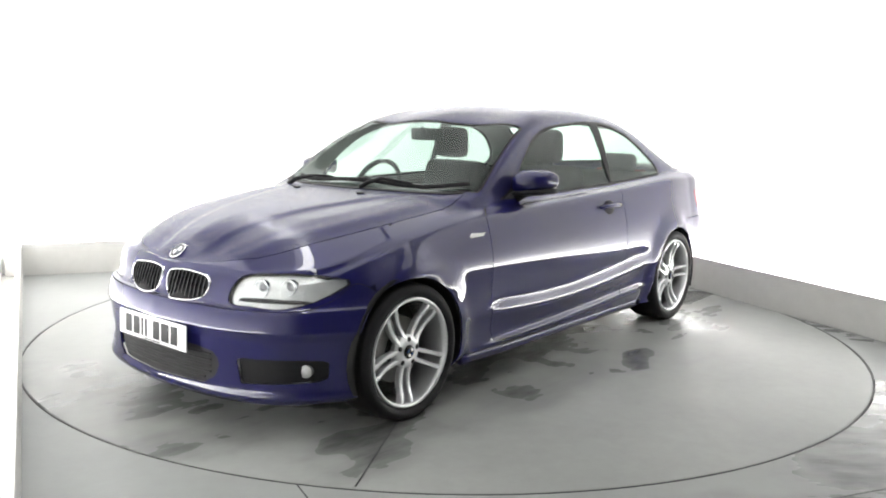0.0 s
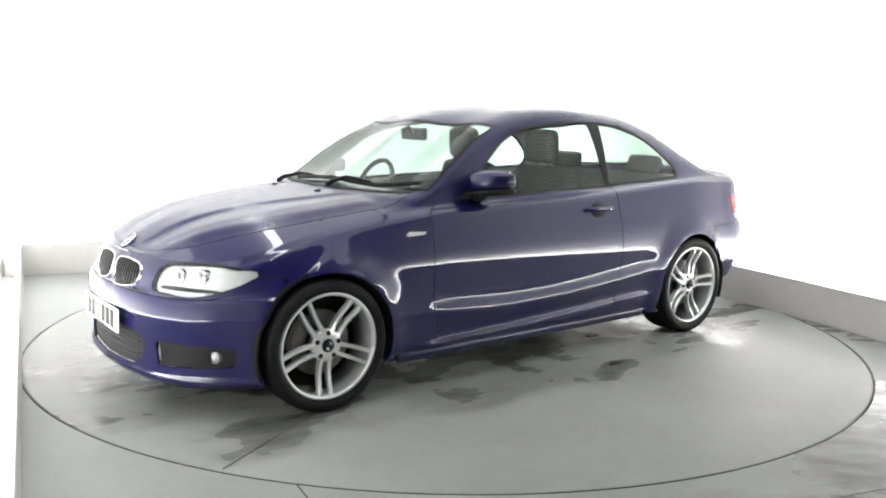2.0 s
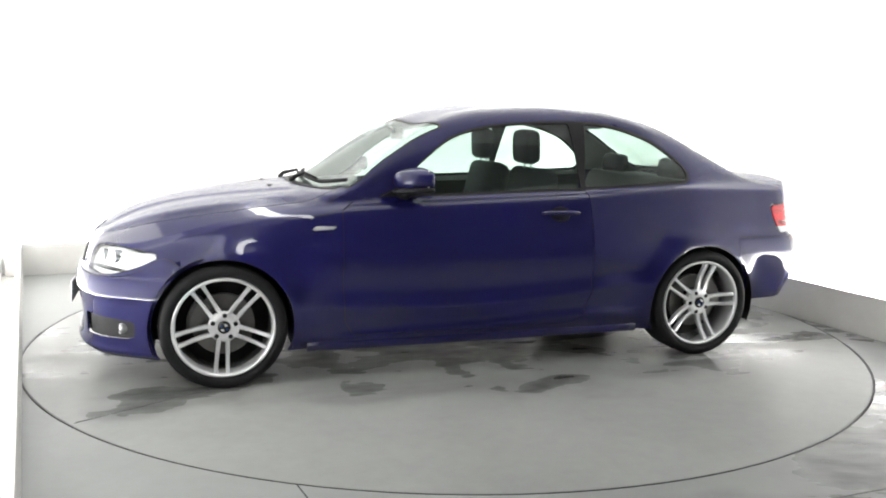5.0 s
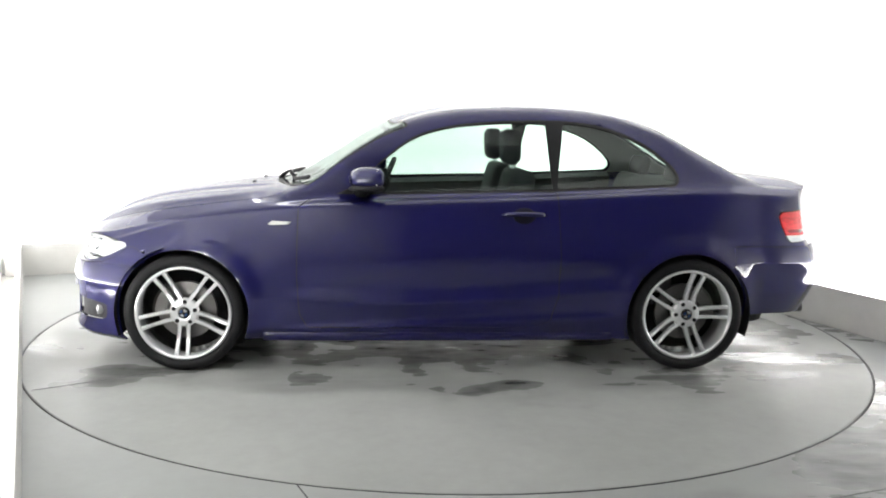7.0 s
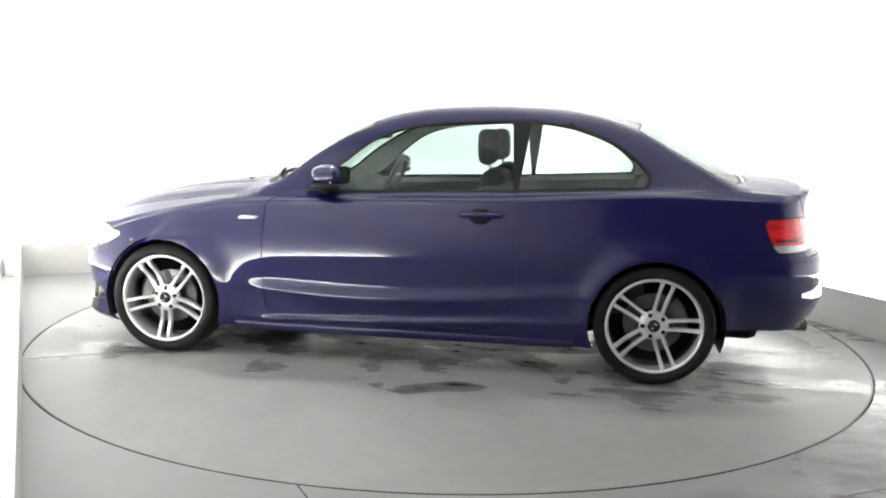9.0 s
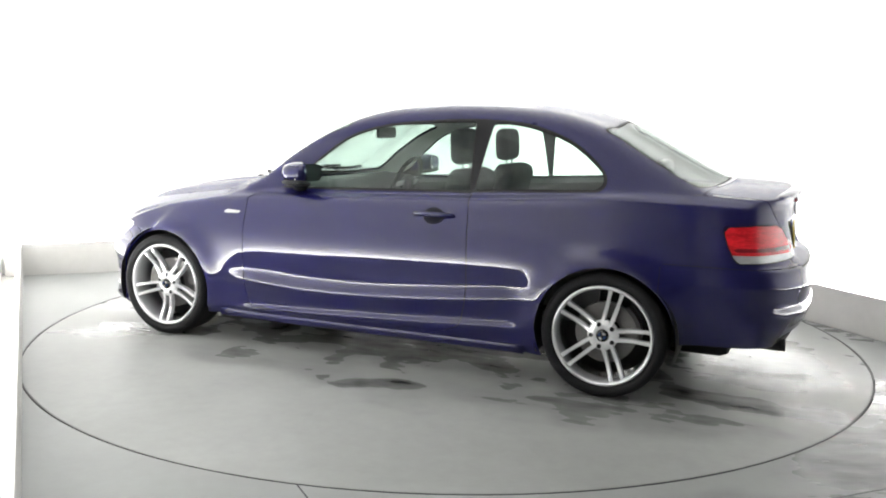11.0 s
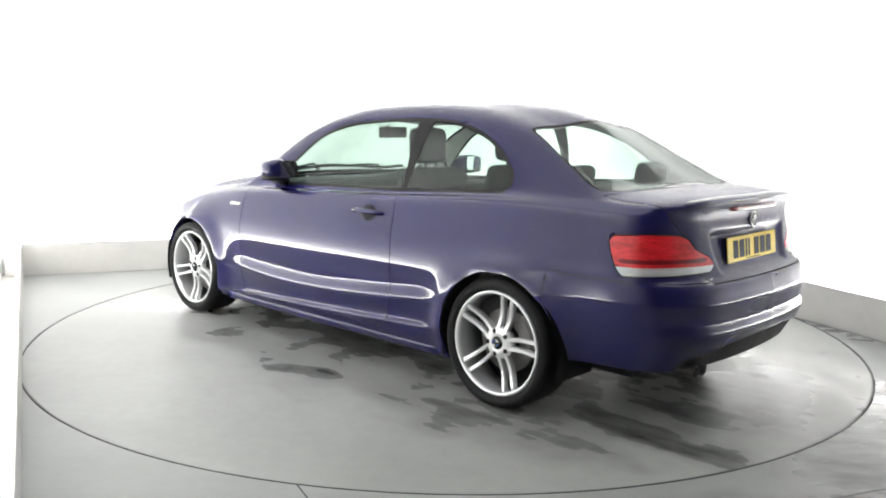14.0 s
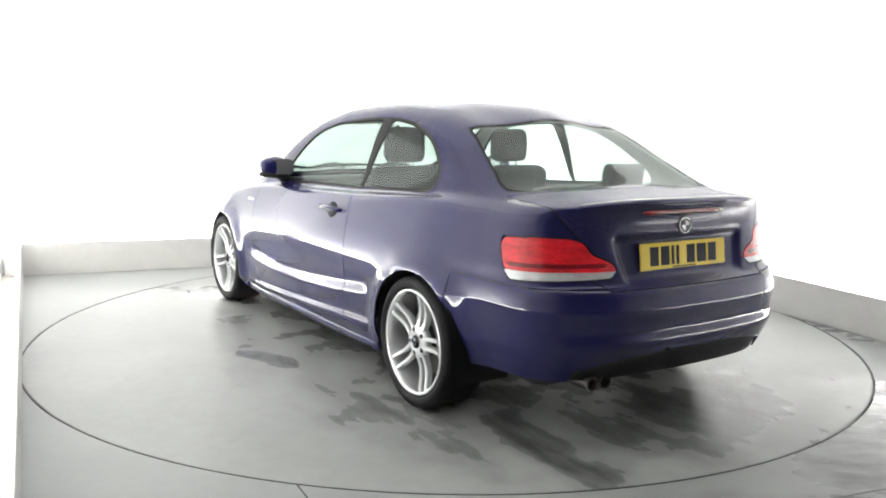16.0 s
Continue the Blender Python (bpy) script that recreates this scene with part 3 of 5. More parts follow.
class Skin:
    """A sheet of polygons that fields can cut into regions."""

    def __init__(self, grid, mark):
        a, b = grid.shape[:2]
        du = np.gradient(grid, axis=0)
        dv = np.gradient(grid, axis=1)
        nrm = np.cross(du, dv)
        ln = np.linalg.norm(nrm, axis=2, keepdims=True)
        bad = ln[..., 0] < 1e-9
        nrm = nrm / np.maximum(ln, 1e-9)
        for i, j in zip(*np.nonzero(bad)):
            nrm[i, j] = nrm[min(max(i, 2), a - 3), j] * (1, 0, 1)
        nrm[0, :, 1] = nrm[-1, :, 1] = 0
        nrm[:, -1, 1] = 0
        nrm /= np.maximum(np.linalg.norm(nrm, axis=2, keepdims=True), 1e-9)
        outward = grid - np.array([0, 0, .6])
        if (nrm * outward).sum() < 0:
            nrm = -nrm
        w = np.broadcast_to(mark[None, :, None], (a, b, 1))
        # columns: place, normal, row mark
        self.v = [tuple(p) for p in np.concatenate([grid, nrm, w], 2).reshape(-1, 7)]
        self.f, self.tag = [], []
        for i in range(a - 1):
            for j in range(b - 1):
                q = (i * b + j, (i + 1) * b + j, (i + 1) * b + j + 1, i * b + j + 1)
                self.f.append(q)
                self.tag.append("skin")

    def cut(self, field, new_tag, only=("skin",)):
        """Where field(x, y, z, row, nx, ny, nz) < 0, faces tagged with one of only take new_tag, split cleanly along the zero line."""
        A = np.array(self.v)
        d = field(A[:, 0], A[:, 1], A[:, 2], A[:, 6], A[:, 3], A[:, 4], A[:, 5])
        d = np.where(np.abs(d) < 1e-5, 1e-5, d)
        d = list(d)
        made = {}
        F, G = [], []

        def crossing(i, j):
            key = (min(i, j), max(i, j))
            if key not in made:
                t = d[i] / (d[i] - d[j])
                made[key] = len(self.v)
                p, q = self.v[i], self.v[j]
                self.v.append(tuple(a + (b - a) * t for a, b in zip(p, q)))
                d.append(0.0)
            return made[key]
        for f, g in zip(self.f, self.tag):
            if g not in only:
                F.append(f), G.append(g)
                continue
            neg = sum(1 for i in f if d[i] < 0)
            if neg == 0:
                F.append(f), G.append(g)
            elif neg == len(f):
                F.append(f), G.append(new_tag)
            else:
                pos_poly, neg_poly = [], []
                for k, i in enumerate(f):
                    j = f[(k + 1) % len(f)]
                    (neg_poly if d[i] < 0 else pos_poly).append(i)
                    if (d[i] < 0) != (d[j] < 0):
                        c = crossing(i, j)
                        pos_poly.append(c), neg_poly.append(c)
                if len(pos_poly) > 2:
                    F.append(tuple(pos_poly)), G.append(g)
                if len(neg_poly) > 2:
                    F.append(tuple(neg_poly)), G.append(new_tag)
        self.f, self.tag = F, G

    def panel(self, name, tag, mat, parent, side=0, thick=0.008, lift=0.0, label=""):
        """One part from all faces of a region. side 0: both halves in one mesh; 1: the left; -1: the right."""
        faces = [f for f, g in zip(self.f, self.tag) if g == tag]
        used = sorted({i for f in faces for i in f})
        V, F, N = [], [], []
        for s in ((1, -1) if side == 0 else (side,)):
            base = len(V)
            at = {}
            for i in used:
                x, y, z, nx, ny, nz, _ = self.v[i]
                l = math.sqrt(nx * nx + ny * ny + nz * nz) or 1
                n = Vector((nx / l, ny * s / l, nz / l))
                p = Vector((x, y * s, z)) + n * lift
                at[i] = len(V)
                V.append((p, n))
            count = len(V) - base
            for i in used:
                p, n = V[at[i]]
                V.append((p - n * thick, -n))
            edge = {}
            for f in faces:
                ids = [at[i] for i in f]
                a, b, c = (V[k][0] for k in (ids[0], ids[1], ids[2]))
                nf = Vector((0, 0, 0))
                for k in range(len(ids)):
                    nf += V[ids[k]][0].cross(V[ids[(k + 1) % len(ids)]][0])
                if nf.dot(V[ids[0]][1]) < 0:
                    ids = ids[::-1]
                F.append(ids), N.append("v")
                F.append([k + count for k in ids[::-1]]), N.append("v")
                for k in range(len(ids)):
                    p, q = ids[k], ids[(k + 1) % len(ids)]
                    if (q, p) in edge:
                        del edge[(q, p)]
                    else:
                        edge[(p, q)] = 1
            for p, q in edge:
                if abs(V[p][0].y) < 1e-4 and abs(V[q][0].y) < 1e-4:
                    continue
                F.append([q, p, p + count, q + count]), N.append("f")
        me = bpy.data.meshes.new(name)
        me.from_pydata([tuple(p) for p, _ in V], [], F)
        normals = []
        for poly, how in zip(me.polygons, N):
            poly.use_smooth = True
            for li in poly.loop_indices:
                vi = me.loops[li].vertex_index
                normals.append(tuple(V[vi][1]) if how == "v" else tuple(poly.normal))
        me.normals_split_custom_set(normals)
        me.materials.append(mat)
        ob = new(name, me)
        ob.parent = parent
        return tagged(ob, label)


def poly_field(points, a, b, grow=0.0, round_by=0.0):
    """Signed distance to a closed outline in two of the place's axes: below 0 inside; round_by rounds its corners."""
    P = np.array(points, float)

    def field(*v):
        u, w = v[a], v[b]
        best = np.full(u.shape, 1e9)
        inside = np.zeros(u.shape, bool)
        for i in range(len(P)):
            p, q = P[i], P[(i + 1) % len(P)]
            e = q - p
            t = np.clip(((u - p[0]) * e[0] + (w - p[1]) * e[1]) / (e @ e + 1e-12), 0, 1)
            best = np.minimum(best, np.hypot(u - p[0] - t * e[0], w - p[1] - t * e[1]))
            cross = ((p[1] > w) != (q[1] > w)) & (u < (q[0] - p[0]) * (w - p[1]) / (q[1] - p[1] + 1e-12) + p[0])
            inside ^= cross
        return np.where(inside, -best, best) - grow
    return field


def closed_spline(points, n=60):
    P = list(points)
    line = spline(P[-2:] + P + P[:2], None)
    k = 24
    return [tuple(p) for p in line[2 * k:(len(P) + 2) * k:4]]


# ---------------------------------------------------------------- cutting the skin into panels
SKIN = Skin(*sheet_grid())
DOOR_GLASS = spline([(.50, .928), (.455, .955), (.40, 1.02), (.30, 1.105), (.15, 1.213), (-.03, 1.272), (-.3, 1.302), (-.565, 1.312)], 40).tolist() + [[-.59, .962], [.0, .946]]
QUARTER_GLASS = spline([(-.665, 1.31), (-.80, 1.297), (-.93, 1.268), (-1.08, 1.21), (-1.2, 1.128), (-1.268, 1.06), (-1.272, 1.02), (-1.25, .998)], 40).tolist() + [[-.615, .966]]
DLO = spline([(.56, .922), (.455, .972), (.30, 1.117), (.15, 1.226), (-.03, 1.284), (-.3, 1.315), (-.6, 1.325), (-.80, 1.313), (-.94, 1.282), (-1.09, 1.222), (-1.215, 1.135), (-1.285, 1.06), (-1.29, 1.015), (-1.26, .984)], 60).tolist() + [[-.6, .952], [.2, .926]]


def side_only(f):
    def g(x, y, z, w, nx, ny, nz):
        return np.maximum(f(x, y, z), np.maximum(12.0 - w, w - 14.2) * .05)
    return g


SKIN.cut(side_only(poly_field(DLO, 0, 2)), "trim")
SKIN.cut(side_only(poly_field(DOOR_GLASS, 0, 2)), "door_glass", ("trim",))
SKIN.cut(side_only(poly_field(QUARTER_GLASS, 0, 2)), "quarter_glass", ("trim",))


def windscreen(grow):
    def f(x, y, z, w, nx, ny, nz):
        top = .29 - .10 * (y / .6) ** 2 - grow
        base = .90 - .17 * (np.abs(y) / .66) ** 2.2 + grow
        side = RAIL_Y(x) - .014 + grow
        d = np.maximum.reduce([top - x, x - base, y - side, (13.4 - w) * .05])
        return d
    return f


def rear_screen(grow):
    def f(x, y, z, w, nx, ny, nz):
        top = -1.262 + .05 * (y / .55) ** 2 + grow
        base = -1.80 + .09 * (y / .635) ** 2 - grow
        side = RAIL_Y(x) - .045 + .04 * np.clip((-1.3 - x) / .35, 0, 1) + grow
        a, b, c = x - top, base - x, y - side
        k = .03
        d = np.maximum.reduce([a, b, c])
        d = d + k * np.log(np.exp((a - d) / k) + np.exp((b - d) / k) + np.exp((c - d) / k)) * .6
        return np.maximum(d, (13.4 - w) * .05)
    return f


SKIN.cut(windscreen(.012), "screen_seal")
SKIN.cut(windscreen(0), "windscreen", ("screen_seal",))
SKIN.cut(rear_screen(.012), "rear_seal")
SKIN.cut(rear_screen(0), "rear_screen", ("rear_seal",))


def arch(hx, r):
    return lambda x, y, z, w, nx, ny, nz: np.maximum(np.hypot(x - hx, z - HUB_Z) - r, np.maximum(.5 - y, w - 11))


SKIN.cut(arch(HUB_X, ARCH_R), "hole")
SKIN.cut(arch(-HUB_X, ARCH_R), "hole")

# lamps
HEAD = closed_spline([(1.995, .42, .568), (1.965, .455, .664), (1.87, .57, .69), (1.77, .665, .688), (1.63, .765, .655), (1.69, .745, .615), (1.79, .70, .575), (1.88, .625, .553), (1.95, .52, .556)])
head_out = [(math.atan2(p[1] - .012, p[0] - 1.225), p[2] - .004) for p in HEAD]


def around(x, y):
    return np.arctan2(y, x - 1.2) * .8


HEAD_F = poly_field([(a * .8, z) for a, z in head_out], 0, 1)
SKIN.cut(lambda x, y, z, w, nx, ny, nz: np.maximum(np.maximum(HEAD_F(around(x, y), z), (1.3 - x)), w - 13.5), "head_gap")
SKIN.cut(lambda x, y, z, w, nx, ny, nz: np.maximum(np.maximum(HEAD_F(around(x, y), z) + .0035, (1.3 - x)), w - 13.5), "head_lens", ("head_gap",))


def around_back(x, y):
    return np.arctan2(y, -x - 1.3) * .8


TAIL = [(-1.835, .74, .835), (-1.86, .74, .858), (-1.96, .66, .868), (-2.045, .555, .862), (-2.065, .505, .845), (-2.08, .475, .80), (-2.10, .42, .775), (-2.115, .385, .755), (-2.118, .375, .73), (-2.105, .40, .70), (-2.04, .58, .693), (-1.90, .74, .688), (-1.875, .745, .72), (-1.85, .745, .78)]
TAIL_F = poly_field([(math.atan2(p[1], -p[0] - 1.3) * .8, p[2]) for p in TAIL], 0, 1)
SKIN.cut(lambda x, y, z, w, nx, ny, nz: np.maximum(np.maximum(TAIL_F(around_back(x, y), z), x + 1.5), w - 13.5), "tail_gap")
SKIN.cut(lambda x, y, z, w, nx, ny, nz: np.maximum(np.maximum(TAIL_F(around_back(x, y), z) + .005, x + 1.5), w - 13.5), "tail_red", ("tail_gap",))
SKIN.cut(lambda x, y, z, w, nx, ny, nz: z - .729 - 0 * x, "tail_white", ("tail_red",))
SKIN.cut(lambda x, y, z, w, nx, ny, nz: np.maximum(np.abs(z - .752) - .009, TAIL_F(around_back(x, y), z) + .016), "tail_dark", ("tail_red",))

# lower front openings
MOUTH = [(0, .37), (.26, .37), (.36, .355), (.395, .315), (.37, .25), (.31, .215), (0, .208)]
MOUTH = MOUTH + [(-a, b) for a, b in MOUTH[::-1]]
FOG = [(.47, .345), (.70, .345), (.765, .335), (.765, .265), (.74, .25), (.49, .238)]
SKIN.cut(lambda x, y, z, w, nx, ny, nz: np.maximum(poly_field(MOUTH, 0, 1)(y, z), 1.6 - x), "mouth")
SKIN.cut(lambda x, y, z, w, nx, ny, nz: np.maximum(poly_field(FOG, 0, 1)(y, z), 1.6 - x), "fog_bay")
# rear apron
SKIN.cut(lambda x, y, z, w, nx, ny, nz: np.maximum(z - .402 + .06 * np.clip(y / .55, 0, 1) ** 3, np.maximum(y - .58, x + 1.9)), "diffuser")


def gap_line(field, width=.0045):
    return lambda *v: np.abs(field(*v)) - width / 2


def door_field(x, y, z, w, nx, ny, nz):
    P = [(.745, .86), (.752, .5), (.74, .30), (.70, .232), (-.50, .232), (-.585, .27), (-.622, .40), (-.628, .6), (-.61, .95), (.3, .95), (.6, .95)]
    return np.maximum(poly_field(P, 0, 2)(x, y, z), w - 12.6)


def hood_field(x, y, z, w, nx, ny, nz):
    edge = pchip([(.6, .66), (.9, .675), (1.2, .66), (1.5, .615), (1.70, .54), (1.82, .46), (1.89, .36), (1.935, .2), (1.955, 0), (2.1, -.1)])
    return np.maximum.reduce([y - edge(x), (.93 - .17 * (np.abs(y) / .66) ** 2.2) - x, (12.2 - w) * .05])


def boot_field(x, y, z, w, nx, ny, nz):
    P = [(.0, .66), (.46, .66), (.50, .70), (.545, .86), (.60, .93), (.64, 1.0), (.62, 1.3), (0, 1.3)]
    P = P + [(-a, b) for a, b in P[::-1]]
    return np.maximum(poly_field(P, 0, 1)(y, z), x + 1.835 - .09 * (y / .635) ** 2)


def fbumper_field(x, y, z, w, nx, ny, nz):
    line = pchip([(1.3, .50), (1.5, .59), (1.60, .64), (1.70, .58), (1.82, .545), (1.95, .54), (2.2, .54)])
    return np.maximum(z - line(x), 1.45 - x)


def rbumper_field(x, y, z, w, nx, ny, nz):
    line = pchip([(-2.3, .665), (-1.95, .668), (-1.5, .675)])
    return np.maximum(z - line(x), x + 1.58)


SKIN.cut(boot_field, "boot_lid")
SKIN.cut(gap_line(boot_field), "boot_gap", ("skin", "boot_lid"))
SKIN.cut(hood_field, "bonnet")
SKIN.cut(gap_line(hood_field), "hood_gap", ("skin", "bonnet"))
SKIN.cut(fbumper_field, "front_bumper")
SKIN.cut(gap_line(fbumper_field, .003), "fbumper_gap", ("skin", "front_bumper"))
SKIN.cut(rbumper_field, "rear_bumper")
SKIN.cut(gap_line(rbumper_field, .003), "rbumper_gap", ("skin", "rear_bumper"))
SKIN.cut(door_field, "door")
SKIN.cut(gap_line(door_field), "door_gap", ("skin", "door"))
SKIN.cut(lambda x, y, z, w, nx, ny, nz: np.maximum(.1 - x, w - 12.6), "wing")
SKIN.cut(lambda x, y, z, w, nx, ny, nz: np.maximum(x + .3, w - 12.6), "rear_quarter")

SKIN.cut(lambda x, y, z, w, nx, ny, nz: .95 - x, "nose_panel")
SKIN.cut(lambda x, y, z, w, nx, ny, nz: x + 1.78, "rear_deck")

CAR = empty("car")
tagged(CAR, "wet dark blue metallic two-door coupe with silver double-spoke alloy wheels", "car")
SKIN.panel("roof", "skin", WETPAINT, CAR, 0)
SKIN.panel("nose_panel", "nose_panel", PAINT, CAR, 0)
SKIN.panel("rear_deck", "rear_deck", PAINT, CAR, 0)
SKIN.panel("bonnet", "bonnet", WETPAINT, CAR, 0)
SKIN.panel("boot_lid", "boot_lid", WETPAINT, CAR, 0)
SKIN.panel("front_bumper", "front_bumper", PAINT, CAR, 0)
SKIN.panel("rear_bumper", "rear_bumper", PAINT, CAR, 0)
SKIN.panel("diffuser", "diffuser", BLACK, CAR, 0, .02, -.012, "black plastic rear apron")
SKIN.panel("windscreen", "windscreen", GLASS, CAR, 0, .004, 0, "clear green-tinted glass")
SKIN.panel("rear_window", "rear_screen", FOGGED, CAR, 0, .004, 0, "green-tinted glass misted with condensation")
SKIN.panel("windscreen_seal", "screen_seal", SEAL, CAR, 0, .006, -.001, "black rubber seal")
SKIN.panel("rear_window_seal", "rear_seal", SEAL, CAR, 0, .006, -.001, "black rubber seal")
SKIN.panel("lower_grille", "mouth", BLACK, CAR, 0, .06, -.016, "black mesh lower grille")
for s in (1, -1):
    for tag in ("boot_gap", "hood_gap", "fbumper_gap", "rbumper_gap", "door_gap"):
        SKIN.panel("panel_gap", tag, BLACK, CAR, s, .004, -.007, "dark shut line")
    SKIN.panel("front_wing", "wing", PAINT, CAR, s)
    SKIN.panel("door", "door", PAINT, CAR, s)
    SKIN.panel("rear_quarter", "rear_quarter", PAINT, CAR, s)
    SKIN.panel("window_trim", "trim", BLACK, CAR, s, .008, .0, "black window surround")
    SKIN.panel("door_window", "door_glass", GLASS, CAR, s, .004, -.006, "clear green-tinted glass")
    SKIN.panel("quarter_window", "quarter_glass", FOGGED, CAR, s, .004, -.003, "green-tinted glass misted with condensation")
    SKIN.panel("headlight_seal", "head_gap", BLACK, CAR, s, .008, -.006)
    SKIN.panel("headlight", "head_lens", LENS, CAR, s, .004, 0, "clear headlight cover")
    SKIN.panel("headlight_bowl", "head_lens", REFLECTOR, CAR, s, .006, -.020, "silver headlight reflector")
    SKIN.panel("tail_light_seal", "tail_gap", BLACK, CAR, s, .008, -.006)
    SKIN.panel("tail_light", "tail_red", RED, CAR, s, .02, .002, "red tail light")
    SKIN.panel("tail_light_cell", "tail_dark", DARKRED, CAR, s, .02, -.001, "dark red cells of the tail light")
    SKIN.panel("reversing_light", "tail_white", LAMPWHITE, CAR, s, .02, .002, "white strip of the tail light")
    SKIN.panel("fog_light_bay", "fog_bay", BLACK, CAR, s, .05, -.02, "black bumper opening")


# ---------------------------------------------------------------- wheels
def wheel(phase, outward):
    """A wheel about the y axis with its outer face towards +y (outward 1) or -y."""
    root = empty("wheel")
    o = outward
    bm = bmesh.new()
    lathe(bm, [(r, y * o) for r, y in ((.238, -.1), (.245, .0), (.262, .02), (.282, .018), (.298, .008), (.304, -.008), (.306, -.05), (.306, -.14), (.304, -.185), (.294, -.205), (.262, -.215), (.238, -.2))], 72, closed=True)
    bmesh.ops.recalc_face_normals(bm, faces=bm.faces)
    part("tyre", bm, RUBBER, root, "black low-profile tyre", True)
    bm = bmesh.new()
    lathe(bm, [(r, y * o) for r, y in ((.222, -.19), (.225, -.05), (.226, -.015), (.229, .004), (.235, .012), (.243, .012), (.247, .006), (.247, -.02), (.24, -.19))], 72, closed=True)
    bmesh.ops.recalc_face_normals(bm, faces=bm.faces)
    rim = part("rim", bm, ALLOY, root, "silver double-spoke alloy rim", True)
    for k in range(5):
        for s in (-1, 1):
            bm = bmesh.new()
            rows = []
            for t in np.linspace(0, 1, 9):
                r = .052 + (.230 - .052) * t
                off = s * (.0205 + .0085 * t)
                half = .0085 + .0012 * t + .003 * (1 - t) ** 2 + .003 * max(0, t - .85) / .15
                face = (-.012 - .016 * math.sin(math.pi * min(1, t * 1.15)) + .012 * t)
                rows.append([bm.verts.new((r, o * (face + dy), off + dz)) for dy, dz in
                             ((-.03, -half), (-.006, -half), (0, -half * .62), (0, half * .62), (-.006, half), (-.03, half))])
            for p, q in zip(rows, rows[1:]):
                for i in range(6):
                    bm.faces.new((p[i], p[(i + 1) % 6], q[(i + 1) % 6], q[i]))
            bm.faces.new(rows[0]), bm.faces.new(rows[-1][::-1])
            bmesh.ops.recalc_face_normals(bm, faces=bm.faces)
            ang = math.radians(phase + 72 * k)
            bmesh.ops.rotate(bm, verts=bm.verts, cent=(0, 0, 0), matrix=Matrix.Rotation(-ang, 3, "Y"))
            part("spoke", bm, ALLOY, rim)
    bm = bmesh.new()
    lathe(bm, [(r, y * o) for r, y in ((.0, -.012), (.03, -.012), (.034, -.009), (.062, -.013), (.075, -.02), (.078, -.05), (.0, -.05))], 40)
    bmesh.ops.recalc_face_normals(bm, faces=bm.faces)
    part("hub", bm, ALLOY, root, "silver wheel hub", True)
    bm = bmesh.new()
    lathe(bm, [(r, y * o) for r, y in ((.0, -.003), (.026, -.004), (.031, -.008), (.031, -.02))], 32)
    bmesh.ops.recalc_face_normals(bm, faces=bm.faces)
    part("hub_cap", bm, GLOSSBLACK, root, "round black and white hub cap", True)
    for k in range(4):
        bm = bmesh.new()
        pts = [(0.004, 0.004)] + [(.02 * math.cos(a), .02 * math.sin(a)) for a in np.linspace(.15, math.pi / 2 - .15, 7)]
        slab(bm, pts, .003)
        bmesh.ops.recalc_face_normals(bm, faces=bm.faces)
        bmesh.ops.transform(bm, matrix=Matrix.Translation((0, -.002 * o if o > 0 else .004, 0)) @ Matrix.Rotation(math.radians(90 * k + 12), 4, "Y") @ Matrix.Translation((0, .004 if o > 0 else -.004, 0)), verts=bm.verts)
        part("cap_field", bm, CHROME if k % 2 else BADGEBLUE, root)
    for k in range(5):
        ang = math.radians(phase + 36 + 72 * k)
        bm = bmesh.new()
        lathe(bm, [(r, y * o) for r, y in ((.0, -.006), (.008, -.006), (.0115, -.009), (.0115, -.03))], 12)
        bmesh.ops.recalc_face_normals(bm, faces=bm.faces)
        bmesh.ops.translate(bm, verts=bm.verts, vec=(.056 * math.cos(ang), -.002 * o, .056 * math.sin(ang)))
        part("wheel_bolt", bm, BLACK, root, "dark wheel bolt", True)
    bm = bmesh.new()
    lathe(bm, [(r, y * o) for r, y in ((.07, -.085), (.15, -.085), (.152, -.088), (.152, -.108), (.15, -.11), (.07, -.11))], 48, closed=True)
    bmesh.ops.recalc_face_normals(bm, faces=bm.faces)
    part("brake_disc", bm, STEEL, root, "grey steel brake disc")
    bm = bmesh.new()
    lathe(bm, [(r, y * o) for r, y in ((.0, -.06), (.07, -.06), (.075, -.09), (.075, -.14), (.222, -.16), (.222, -.19), (0, -.19))], 40)
    bmesh.ops.recalc_face_normals(bm, faces=bm.faces)
    part("brake_plate", bm, BLACK, root, "dark backing plate", True)
    bm = bmesh.new()
    rows = []
    for a in np.linspace(-.5, .5, 9):
        rows.append([bm.verts.new((r * math.cos(a), y * o, r * math.sin(a))) for r, y in ((.10, -.06), (.158, -.055), (.175, -.07), (.175, -.12), (.10, -.12))])
    for p, q in zip(rows, rows[1:]):
        for i in range(5):
            bm.faces.new((p[i], p[(i + 1) % 5], q[(i + 1) % 5], q[i]))
    bm.faces.new(rows[0]), bm.faces.new(rows[-1][::-1])
    bmesh.ops.recalc_face_normals(bm, faces=bm.faces)
    bmesh.ops.rotate(bm, verts=bm.verts, cent=(0, 0, 0), matrix=Matrix.Rotation(math.radians(-25 if phase > 200 else 205), 3, "Y"))
    part("brake_caliper", bm, STEEL, root, "grey brake caliper")
    return root


for hx, s, phase in ((HUB_X, 1, 274), (-HUB_X, 1, 105), (HUB_X, -1, 250), (-HUB_X, -1, 95)):
    w = wheel(phase, s)
    w.parent = CAR
    w.matrix_basis = pose(hx, .842 * s, HUB_Z, 0, 0, 0)

